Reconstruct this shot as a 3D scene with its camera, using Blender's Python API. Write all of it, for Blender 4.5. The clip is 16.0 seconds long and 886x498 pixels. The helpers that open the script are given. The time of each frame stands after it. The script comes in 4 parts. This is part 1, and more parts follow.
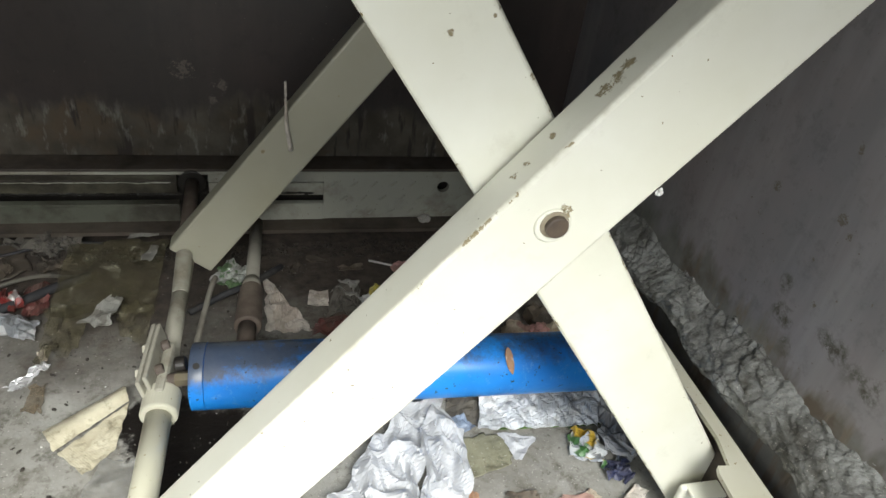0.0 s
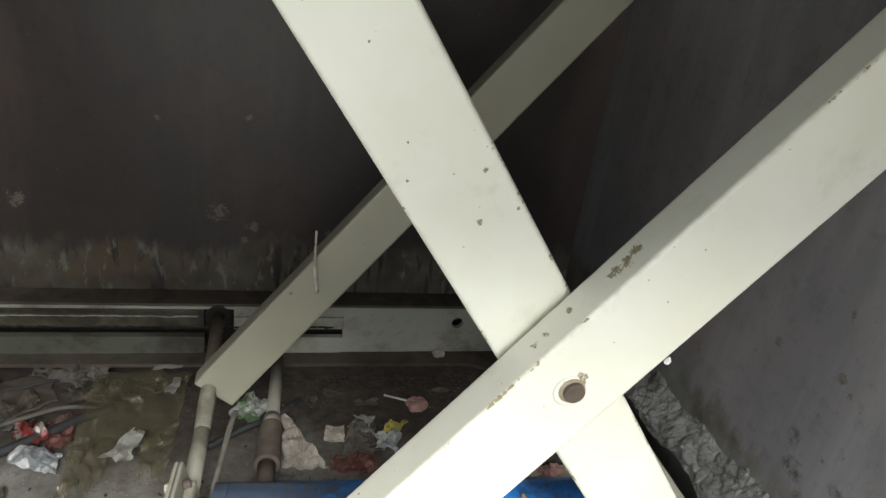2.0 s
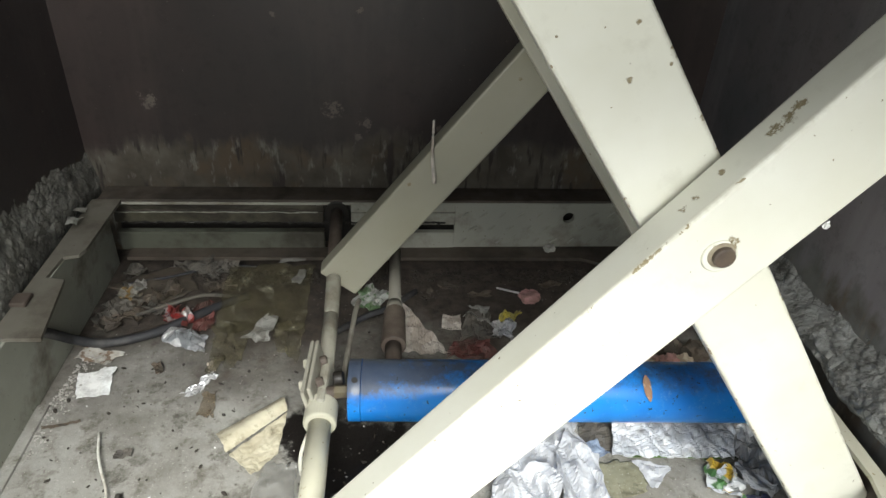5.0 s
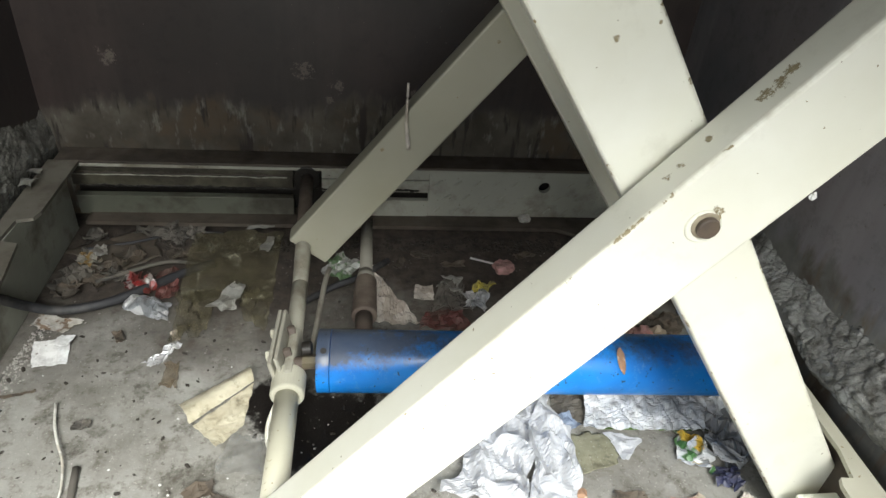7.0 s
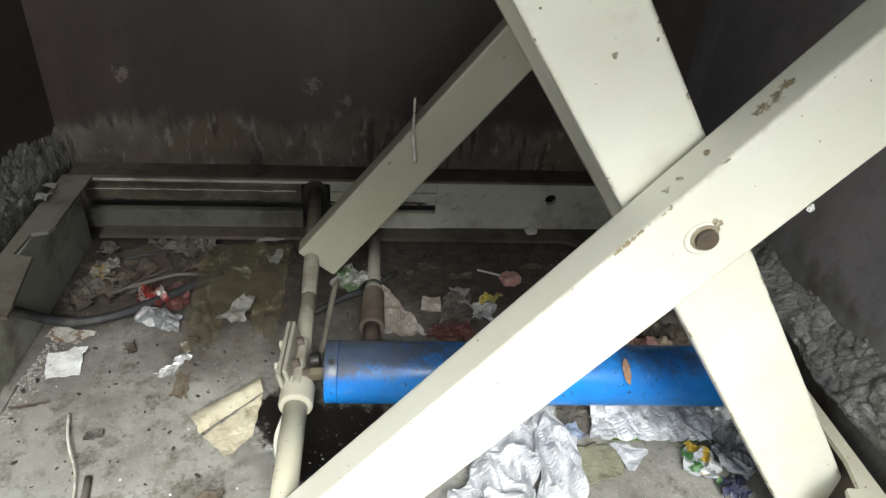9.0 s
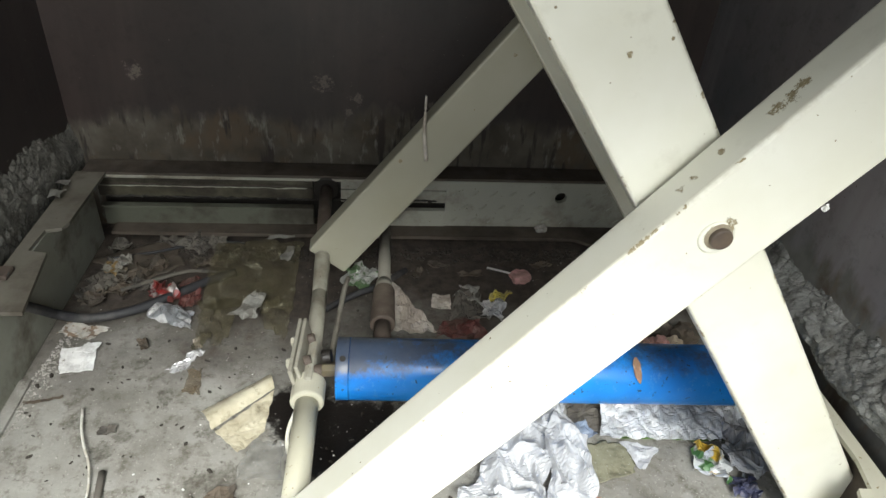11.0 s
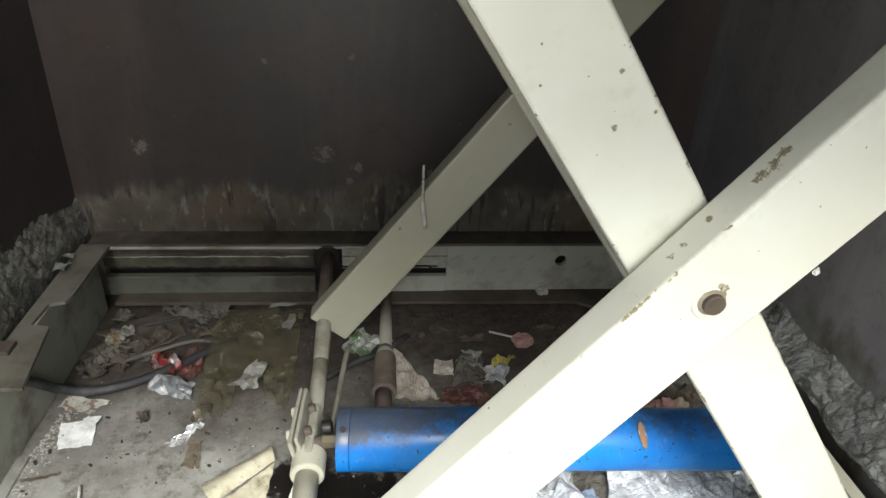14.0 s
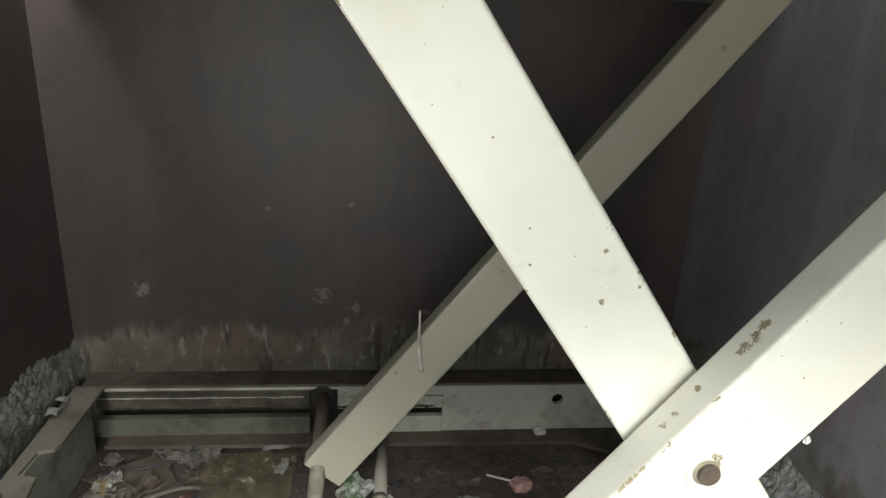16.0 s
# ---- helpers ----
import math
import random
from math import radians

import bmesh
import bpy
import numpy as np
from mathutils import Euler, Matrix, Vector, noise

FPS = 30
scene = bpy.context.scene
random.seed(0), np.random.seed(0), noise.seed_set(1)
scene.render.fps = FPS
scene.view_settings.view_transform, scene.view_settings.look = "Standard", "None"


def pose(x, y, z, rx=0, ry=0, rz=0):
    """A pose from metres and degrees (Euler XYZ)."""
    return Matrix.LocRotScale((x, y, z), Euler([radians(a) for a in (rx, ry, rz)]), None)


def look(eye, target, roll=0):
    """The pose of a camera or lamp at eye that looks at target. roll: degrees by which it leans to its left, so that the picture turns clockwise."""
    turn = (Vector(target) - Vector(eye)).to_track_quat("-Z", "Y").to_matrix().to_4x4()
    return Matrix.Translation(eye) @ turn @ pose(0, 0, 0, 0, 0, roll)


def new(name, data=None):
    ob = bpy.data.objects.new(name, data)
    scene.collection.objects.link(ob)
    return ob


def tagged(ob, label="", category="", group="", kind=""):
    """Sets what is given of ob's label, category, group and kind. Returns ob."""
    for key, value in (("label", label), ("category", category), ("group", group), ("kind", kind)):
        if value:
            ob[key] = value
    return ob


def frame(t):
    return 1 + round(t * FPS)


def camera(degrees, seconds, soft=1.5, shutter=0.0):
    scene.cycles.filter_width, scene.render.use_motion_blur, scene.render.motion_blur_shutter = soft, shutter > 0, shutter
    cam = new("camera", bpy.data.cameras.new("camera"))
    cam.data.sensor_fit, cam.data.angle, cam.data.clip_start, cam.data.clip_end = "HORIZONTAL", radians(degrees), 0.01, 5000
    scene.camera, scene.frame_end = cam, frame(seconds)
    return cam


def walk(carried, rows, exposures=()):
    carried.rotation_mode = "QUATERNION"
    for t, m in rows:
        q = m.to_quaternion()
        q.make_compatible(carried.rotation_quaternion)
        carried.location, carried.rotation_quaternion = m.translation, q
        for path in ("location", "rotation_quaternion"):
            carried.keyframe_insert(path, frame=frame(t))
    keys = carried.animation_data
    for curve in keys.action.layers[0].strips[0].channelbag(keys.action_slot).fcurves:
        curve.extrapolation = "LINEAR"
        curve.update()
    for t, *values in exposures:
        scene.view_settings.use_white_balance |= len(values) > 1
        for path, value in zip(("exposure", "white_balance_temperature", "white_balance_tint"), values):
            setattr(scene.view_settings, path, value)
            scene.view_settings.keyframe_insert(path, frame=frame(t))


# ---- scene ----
cam = camera(67.6, 16.0)
PATH = [
    (0, (0.328, 0.308, 1.028), (0.807, 1.887, -0.104), 8.1),
    (0.5, (0.317, 0.307, 1.041), (0.794, 1.929, -0.028), 7.9),
    (1, (0.302, 0.295, 1.084), (0.778, 2.018, 0.187), 6.9),
    (1.5, (0.29, 0.276, 1.112), (0.683, 2.072, 0.324), 5.6),
    (2, (0.288, 0.281, 1.108), (0.748, 2.041, 0.276), 8.0),
    (2.5, (0.276, 0.286, 1.101), (0.741, 2.011, 0.201), 8.4),
    (3, (0.279, 0.283, 1.095), (0.695, 2.009, 0.173), 8.1),
    (3.5, (0.297, 0.287, 1.082), (0.692, 1.979, 0.091), 8.0),
    (4, (0.294, 0.284, 1.087), (0.643, 2.014, 0.146), 7.1),
    (4.5, (0.28, 0.269, 1.078), (0.582, 2.009, 0.139), 6.0),
    (5, (0.229, 0.261, 1.057), (0.428, 1.932, -0.023), 3.5),
    (5.2, (0.222, 0.264, 1.051), (0.428, 1.918, -0.054), 3.8),
    (7.5, (0.234, 0.291, 1.033), (0.519, 1.903, -0.115), 6.1),
    (8, (0.229, 0.286, 1.037), (0.5, 1.909, -0.099), 5.9),
    (8.5, (0.236, 0.285, 1.037), (0.515, 1.908, -0.098), 5.9),
    (9, (0.236, 0.276, 1.043), (0.488, 1.913, -0.078), 5.2),
    (9.5, (0.235, 0.278, 1.043), (0.479, 1.904, -0.095), 5.2),
    (9.7, (0.228, 0.283, 1.043), (0.47, 1.904, -0.102), 5.3),
    (11.8, (0.232, 0.271, 1.046), (0.457, 1.912, -0.075), 4.8),
    (12, (0.239, 0.275, 1.045), (0.474, 1.916, -0.074), 4.9),
    (12.5, (0.237, 0.274, 1.049), (0.461, 1.955, -0.011), 4.5),
    (13, (0.235, 0.275, 1.047), (0.474, 1.925, -0.058), 4.2),
    (13.5, (0.237, 0.273, 1.051), (0.455, 1.941, -0.029), 3.6),
    (14, (0.24, 0.273, 1.06), (0.453, 2.006, 0.084), 3.3),
    (14.5, (0.241, 0.267, 1.095), (0.471, 2.066, 0.252), 2.4),
    (15, (0.248, 0.261, 1.119), (0.44, 2.1, 0.357), 1.9),
    (15.5, (0.253, 0.268, 1.123), (0.452, 2.13, 0.422), 1.9),
    (16, (0.237, 0.271, 1.124), (0.46, 2.149, 0.472), 3.0),
]
EXPOSURES = [(0.0, 0.06), (1.5, 0.15), (2.5, 0.18), (3.5, 0.14), (5.0, 0.16), (9.5, 0.14), (13.5, 0.18), (14.5, 0.38), (16.0, 0.56)]
walk(cam, [(t, look(eye, target, roll)) for t, eye, target, roll in PATH], EXPOSURES)

# ---- light: an overcast sky, seen from under the lift's deck through the open front ----
world = bpy.data.worlds.new("sky")
scene.world = world
world.use_nodes = True
wn = world.node_tree.nodes
sky = wn.new("ShaderNodeTexSky")
sky.sky_type, sky.sun_disc = "NISHITA", False
sky.sun_elevation, sky.sun_rotation = radians(50), radians(177)
sky.air_density, sky.dust_density = 1.0, 1.5
world.node_tree.links.new(sky.outputs[0], wn["Background"].inputs[0])
wn["Background"].inputs[1].default_value = 0.06
sun = new("sun", bpy.data.lights.new("sun", "SUN"))
sun.data.energy, sun.data.angle, sun.data.color = 8.0, radians(34), (0.985, 1.0, 0.965)
sun.matrix_basis = look((0, 0, 0), (-0.04, 0.85, -1.0))
# added lamp, unseen behind the camera, for sky light from the open front
front_fill = new("hatch_light", bpy.data.lights.new("hatch_light", "AREA"))
front_fill.data.shape, front_fill.data.size, front_fill.data.size_y = "RECTANGLE", 1.1, 0.7
front_fill.data.energy, front_fill.data.color = 6.9, (0.97, 1.0, 0.965)
front_fill.matrix_basis = look((0.07, -0.10, 0.80), (0.42, 1.0, 0.50))


# ---- materials ----
class Nodes:
    """A node tree with short calls: n("NoiseTexture", Scale=5) makes a node, a float or a socket may feed an input."""

    def __init__(self, name):
        self.mat = bpy.data.materials.new(name)
        self.mat.use_nodes = True
        self.tree = self.mat.node_tree
        self.bsdf = self.tree.nodes["Principled BSDF"]
        self.coord = self.tree.nodes.new("ShaderNodeTexCoord").outputs["Object"]

    def feed(self, socket, value):
        if isinstance(value, bpy.types.NodeSocket):
            self.tree.links.new(value, socket)
        elif isinstance(value, tuple) and len(value) == 3 and socket.type == "RGBA":
            socket.default_value = (*value, 1)
        else:
            socket.default_value = value

    def add(self, kind, **inputs):
        node = self.tree.nodes.new("ShaderNode" + kind)
        for key, value in inputs.items():
            self.feed(node.inputs[key.replace("_", " ")], value)
        return node

    def math(self, op, a, b=0.0, clamp=False):
        node = self.tree.nodes.new("ShaderNodeMath")
        node.operation, node.use_clamp = op, clamp
        self.feed(node.inputs[0], a)
        self.feed(node.inputs[1], b)
        return node.outputs[0]

    def stretch(self, scale=(1, 1, 1), offset=(0, 0, 0)):
        node = self.add("Mapping", Vector=self.coord)
        node.inputs["Scale"].default_value, node.inputs["Location"].default_value = scale, offset
        return node.outputs[0]

    def noise(self, scale, detail=4.0, rough=0.55, vector=None):
        return self.add("TexNoise", Vector=vector or self.coord, Scale=scale, Detail=detail, Roughness=rough).outputs["Fac"]

    def step(self, value, low, high, to_low=0.0, to_high=1.0):
        node = self.add("MapRange", Value=value)
        for key, v in (("From Min", low), ("From Max", high), ("To Min", to_low), ("To Max", to_high)):
            self.feed(node.inputs[key], v)
        return node.outputs[0]

    def mix(self, fac, a, b):
        node = self.tree.nodes.new("ShaderNodeMix")
        node.data_type = "RGBA"
        self.feed(node.inputs[0], fac)
        self.feed(node.inputs[6], a)
        self.feed(node.inputs[7], b)
        return node.outputs[2]

    def bump(self, height, strength=0.3, distance=0.002, normal=None):
        node = self.add("Bump", Height=height, Strength=strength, Distance=distance)
        if normal:
            self.feed(node.inputs["Normal"], normal)
        return node.outputs[0]

    def blob(self, place, radius, ragged=0.7, scale=130.0):
        """1 inside a ragged spot round place."""
        d = self.add("VectorMath")
        d.operation = "DISTANCE"
        self.feed(d.inputs[0], self.coord)
        d.inputs[1].default_value = place
        total = self.math("ADD", d.outputs["Value"], self.math("MULTIPLY", self.math("SUBTRACT", self.noise(scale, 7.0, 0.75), 0.5), 5 * ragged * radius))
        return self.step(total, radius * 0.8, radius * 1.1, 1.0, 0.0)

    def done(self, color, rough=0.5, metal=0.0, normal=None, **more):
        self.feed(self.bsdf.inputs["Base Color"], color)
        self.feed(self.bsdf.inputs["Roughness"], rough)
        self.feed(self.bsdf.inputs["Metallic"], metal)
        if normal:
            self.feed(self.bsdf.inputs["Normal"], normal)
        for key, value in more.items():
            self.feed(self.bsdf.inputs[key.replace("_", " ")], value)
        return self.mat


def cream_paint(name, chips=0.66, spots=(), tone=(0.78, 0.775, 0.69), edges=()):
    """Enamel with chips; edges: (nx, nz, offset, y) of lines in the arm's face along which the paint has worn."""
    n = Nodes(name)
    broad, fine = n.noise(5.0), n.noise(160.0, 3.0)
    col = n.mix(n.step(broad, 0.3, 0.75), tone, (tone[0] * 0.86, tone[1] * 0.85, tone[2] * 0.78))
    dirt = n.step(n.noise(14.0, 8.0, 0.7), 0.58, 0.78, 0.0, 0.28)
    col = n.mix(dirt, col, (0.36, 0.33, 0.24))
    chip = n.step(n.noise(130.0, 2.0, 0.4), chips, chips + 0.02)
    for place, radius in spots:
        chip = n.math("MAXIMUM", chip, n.math("MULTIPLY", n.blob(place, 0.95 * radius, 0.9, 110.0), n.step(n.noise(210.0, 4.0, 0.7), 0.34, 0.46)))
    y = n.add("SeparateXYZ", Vector=n.coord).outputs["Y"]
    for nx, nz, offset, front in edges:
        d = n.add("VectorMath")
        d.operation = "DOT_PRODUCT"
        n.feed(d.inputs[0], n.coord)
        d.inputs[1].default_value = (nx, 0, nz)
        near = n.step(n.math("ABSOLUTE", n.math("SUBTRACT", d.outputs["Value"], offset)), 0.0015, 0.007, 1.0, 0.0)
        near = n.math("MULTIPLY", near, n.step(n.math("SUBTRACT", y, front), 0.002, 0.009, 1.0, 0.0))
        worn = n.math("MULTIPLY", n.step(n.noise(16.0, 5.0, 0.7), 0.45, 0.62), n.noise(240.0, 4.0, 0.75))
        chip = n.math("MAXIMUM", chip, n.step(n.math("MULTIPLY", near, worn), 0.36, 0.43))
        col = n.mix(n.math("MULTIPLY", near, n.step(n.noise(34.0, 6.0, 0.75), 0.45, 0.7, 0.0, 0.5)), col, (0.40, 0.36, 0.25))
    col = n.mix(chip, col, n.mix(fine, (0.17, 0.135, 0.075), (0.36, 0.30, 0.18)))
    height = n.math("ADD", n.math("MULTIPLY", n.noise(45.0, 3.0), 0.6), n.math("MULTIPLY", chip, -0.8))
    return n.done(col, n.step(chip, 0, 1, 0.32, 0.8), 0.0, n.bump(height, 0.25, 0.0012))


def dusty_steel(name, tone, dust=(0.16, 0.135, 0.10), amount=0.5, rough=0.5):
    n = Nodes(name)
    col = n.mix(n.step(n.noise(9.0, 6.0, 0.65), 0.62 - 0.3 * amount, 0.78 - 0.25 * amount), tone, dust)
    col = n.mix(n.step(n.noise(120.0, 2.0), 0.71, 0.75), col, (0.07, 0.05, 0.03))
    return n.done(col, n.step(n.noise(20.0), 0.3, 0.7, rough - 0.1, rough + 0.25), 0.0, n.bump(n.noise(90.0, 4.0), 0.35, 0.0015))


def plain(name, tone, rough=0.5, metal=0.0, vary=0.25, scale=40.0, bump=0.2):
    n = Nodes(name)
    dark = tuple(c * (1 - vary) for c in tone)
    col = n.mix(n.step(n.noise(scale, 5.0, 0.6), 0.3, 0.7), tone, dark)
    return n.done(col, rough, metal, n.bump(n.noise(scale * 3, 3.0), bump, 0.001))


def wall_paint(name, tone, bare_top, streaks, marks=(), smears=(), plaster=((0.066, 0.055, 0.041), (0.125, 0.112, 0.088))):
    """Old gloss paint that has come off the foot of the wall, in ragged runs."""
    n = Nodes(name)
    z = n.add("SeparateXYZ", Vector=n.coord).outputs["Z"]
    run = n.noise(1.0, 4.0, 0.6, n.stretch((24, 24, 8.0)))
    edge = n.math("ADD", z, n.math("MULTIPLY", n.math("SUBTRACT", run, 0.5), 0.16))
    edge = n.math("ADD", edge, n.math("MULTIPLY", n.math("SUBTRACT", n.noise(7.0), 0.5), 0.12))
    bare = n.step(edge, bare_top - 0.02, bare_top + 0.025, 1.0, 0.0)
    dull = n.mix(n.step(n.noise(3.0, 5.0), 0.35, 0.7), tone, (tone[0] * 1.5, tone[1] * 1.3, tone[2] * 1.25))
    veil = n.noise(1.0, 5.0, 0.65, n.stretch((9, 9, 1.3), (2, 5, 1)))
    dull = n.mix(n.step(veil, 0.48, 0.72, 0.0, 0.55), dull, (tone[0] * 2.1, tone[1] * 2.0, tone[2] * 1.9))
    dull = n.mix(n.step(n.noise(26.0, 7.0, 0.75), 0.52, 0.72, 0.0, 0.45), dull, (tone[0] * 0.5, tone[1] * 0.47, tone[2] * 0.45))
    flake = n.step(n.noise(17.0, 6.0, 0.7), 0.75, 0.77)
    speck = n.step(n.noise(130.0, 1.0), 0.765, 0.78)
    for place, radius in marks:
        flake = n.math("MAXIMUM", flake, n.math("MULTIPLY", n.blob(place, 1.4 * radius, 1.5, 60.0), n.step(n.noise(160.0, 4.0, 0.7), 0.36, 0.48)))
    paint = n.mix(n.math("MAXIMUM", flake, speck), dull, (0.15, 0.128, 0.107))
    for place, radius in smears:
        paint = n.mix(n.math("MULTIPLY", n.blob(place, radius, 0.9, 30.0), n.step(n.noise(60.0, 5.0, 0.7), 0.4, 0.6)), paint, (0.058, 0.052, 0.034))
    drip = n.noise(1.0, 3.0, 0.5, n.stretch((55, 55, 9.0)))
    stone = n.mix(n.step(n.noise(11.0, 6.0), 0.35, 0.65), *plaster)
    stone = n.mix(n.step(n.noise(6.0, 5.0, 0.6), 0.5, 0.62, 0.0, 0.8), stone, (0.105, 0.076, 0.048))
    stone = n.mix(n.step(drip, 0.56, 0.65), stone, (0.045, 0.035, 0.03) if streaks else (0.17, 0.14, 0.11))
    stone = n.mix(n.step(n.noise(1.0, 4.0, 0.6, n.stretch((42, 42, 14.0), (3, 1, 7))), 0.58, 0.70, 0.0, 0.8), stone, (0.23, 0.218, 0.186))
    col = n.mix(bare, paint, stone)
    height = n.math("ADD", n.math("MULTIPLY", n.noise(30.0, 6.0), n.step(bare, 0, 1, 0.25, 1.0)), n.math("MULTIPLY", bare, -0.5))
    return n.done(col, n.step(n.math("MAXIMUM", bare, flake), 0, 1, 0.48, 0.85), 0.0, n.bump(height, 0.4, 0.003))


def concrete(name, light, dark, wet=(), dark_from=None, relief=0.004, crevices=0.0, smudges=()):
    n = Nodes(name)
    col = n.mix(n.step(n.noise(4.5, 8.0, 0.68), 0.36, 0.62), light, dark)
    col = n.mix(n.step(n.noise(22.0, 7.0, 0.7), 0.52, 0.68), col, (dark[0] * 0.6, dark[1] * 0.57, dark[2] * 0.52))
    col = n.mix(n.step(n.noise(70.0, 5.0, 0.7), 0.58, 0.68, 0.0, 0.7), col, (dark[0] * 0.4, dark[1] * 0.37, dark[2] * 0.33))
    col = n.mix(n.step(n.noise(240.0, 2.0), 0.66, 0.72), col, (0.42, 0.40, 0.36))
    rough = n.step(n.noise(16.0), 0.3, 0.7, 0.7, 0.95)
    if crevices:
        # dark cell edges: shade painted between the broken stones
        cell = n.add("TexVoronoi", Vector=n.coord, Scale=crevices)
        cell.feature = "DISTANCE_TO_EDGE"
        gap_shade = n.step(n.math("ADD", cell.outputs["Distance"], n.math("MULTIPLY", n.noise(90.0, 5.0, 0.7), 0.25)), 0.10, 0.22, 0.85, 0.0)
        col = n.mix(n.math("MULTIPLY", gap_shade, n.step(n.noise(13.0, 3.0), 0.42, 0.58)), col, (0.035, 0.032, 0.028))
    if dark_from:
        # silt plus painted shade: the floor darkens towards the back
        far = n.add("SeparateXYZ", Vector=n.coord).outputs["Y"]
        silt_shade = n.step(n.math("ADD", far, n.math("MULTIPLY", n.math("SUBTRACT", n.noise(5.0, 7.0, 0.65), 0.5), 0.7)), dark_from - 0.12, dark_from + 0.2)
        col = n.mix(silt_shade, col, n.mix(n.step(n.noise(30.0, 6.0, 0.7), 0.4, 0.65), (0.08, 0.064, 0.051), (0.034, 0.027, 0.023)))
    for place, radius in smudges:
        col = n.mix(n.math("MULTIPLY", n.blob(place, radius, 1.2, 22.0), n.step(n.noise(60.0, 6.0, 0.75), 0.38, 0.6, 0.1, 0.85)), col, (0.075, 0.068, 0.052))
    for place, radius in wet:
        oil = n.blob(place, radius, 0.5, 14.0)
        col = n.mix(oil, col, (0.012, 0.010, 0.009))
        rough = n.step(oil, 0.0, 1.0, rough, 0.3)
    height = n.math("ADD", n.noise(60.0, 8.0, 0.7), n.math("MULTIPLY", n.noise(9.0, 4.0), 0.8))
    return n.done(col, rough, 0.0, n.bump(height, 0.6, relief))


M = {}
FRONT_CHIPS = (((0.636, 0.862, 0.811), 0.008), ((0.643, 0.862, 0.825), 0.008), ((0.651, 0.866, 0.838), 0.008), ((0.563, 0.862, 0.716), 0.006),
               ((0.572, 0.862, 0.731), 0.004), ((0.592, 0.866, 0.762), 0.004), ((0.579, 0.838, 0.735), 0.003), ((0.612, 0.832, 0.695), 0.006), ((0.592, 0.832, 0.688), 0.004))
CROSS_CHIPS = (((0.484, 0.904, 0.904), 0.0029), ((0.515, 0.904, 0.895), 0.0022), ((0.520, 0.904, 0.890), 0.0029), ((0.526, 0.904, 0.881), 0.0037), ((0.533, 0.904, 0.872), 0.0029), ((0.540, 0.904, 0.862), 0.0029),
               ((0.527, 0.904, 0.864), 0.0022), ((0.576, 0.904, 0.808), 0.0037), ((0.585, 0.904, 0.798), 0.0022), ((0.554, 0.904, 0.849), 0.0022), ((0.404, 0.904, 0.888), 0.0014),
               ((0.487, 0.904, 0.846), 0.0035), ((0.361, 0.904, 1.123), 0.0059))
M["cream"] = cream_paint("cream_enamel", 0.78)
# far arms: cream with dust, darkened as well for the shade at the back
M["cream_far"] = cream_paint("dusty_shaded_cream_enamel", 0.78, (((0.30, 1.555, 0.39), 0.004), ((0.52, 1.555, 0.63), 0.004), ((0.92, 1.555, 1.10), 0.006)), (0.40, 0.385, 0.305))
M["cream_inner"] = cream_paint("shaded_cream_enamel", 0.78, (), (0.58, 0.565, 0.47))
M["cream_dirty"] = cream_paint("dirty_cream_enamel", 0.70, (), (0.50, 0.485, 0.40))

def arm_edges(place, angle, width, front):
    """The two long edges of an arm, as (nx, nz, offset, y)."""
    nx, nz = -math.sin(radians(angle)), math.cos(radians(angle))
    middle = nx * place[0] + nz * place[1]
    return ((nx, nz, middle - width / 2, front), (nx, nz, middle + width / 2, front))


M["cream_front"] = cream_paint("cream_enamel_front", 0.775, FRONT_CHIPS, edges=arm_edges((0.601, 0.677), 51.5, 0.118, 0.834))
M["cream_cross"] = cream_paint("cream_enamel_cross", 0.775, CROSS_CHIPS, edges=arm_edges((0.605, 0.672), 125.5, 0.114, 0.904))
# frame, rail and side flange tones also carry the shade at back left
M["frame"] = dusty_steel("shaded_grey_green_steel", (0.105, 0.108, 0.083), (0.048, 0.042, 0.031), amount=0.6)
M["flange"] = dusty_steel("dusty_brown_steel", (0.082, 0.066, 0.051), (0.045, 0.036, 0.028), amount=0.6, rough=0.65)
M["web_side"] = dusty_steel("pale_grey_green_steel", (0.29, 0.295, 0.245), (0.13, 0.115, 0.09), amount=0.35, rough=0.5)
M["plate"] = dusty_steel("worn_grey_green_plate", (0.38, 0.38, 0.32), (0.20, 0.18, 0.14), amount=0.45, rough=0.5)
M["rail"] = dusty_steel("oily_shaded_olive_rail", (0.098, 0.092, 0.06), (0.032, 0.026, 0.018), amount=0.8, rough=0.5)
M["flange_side"] = dusty_steel("dusty_shaded_side_steel", (0.15, 0.139, 0.112), (0.075, 0.064, 0.048), amount=0.5, rough=0.6)
# black of the grease, and the painted dark inside the port hole
M["flat_black"] = plain("grease_and_hollow_black", (0.018, 0.015, 0.012), 0.5)
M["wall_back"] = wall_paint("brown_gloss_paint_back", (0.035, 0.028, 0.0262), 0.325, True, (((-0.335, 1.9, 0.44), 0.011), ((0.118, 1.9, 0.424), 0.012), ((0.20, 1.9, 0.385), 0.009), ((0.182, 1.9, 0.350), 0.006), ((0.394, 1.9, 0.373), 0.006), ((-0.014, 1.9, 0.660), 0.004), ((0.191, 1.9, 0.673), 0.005)))
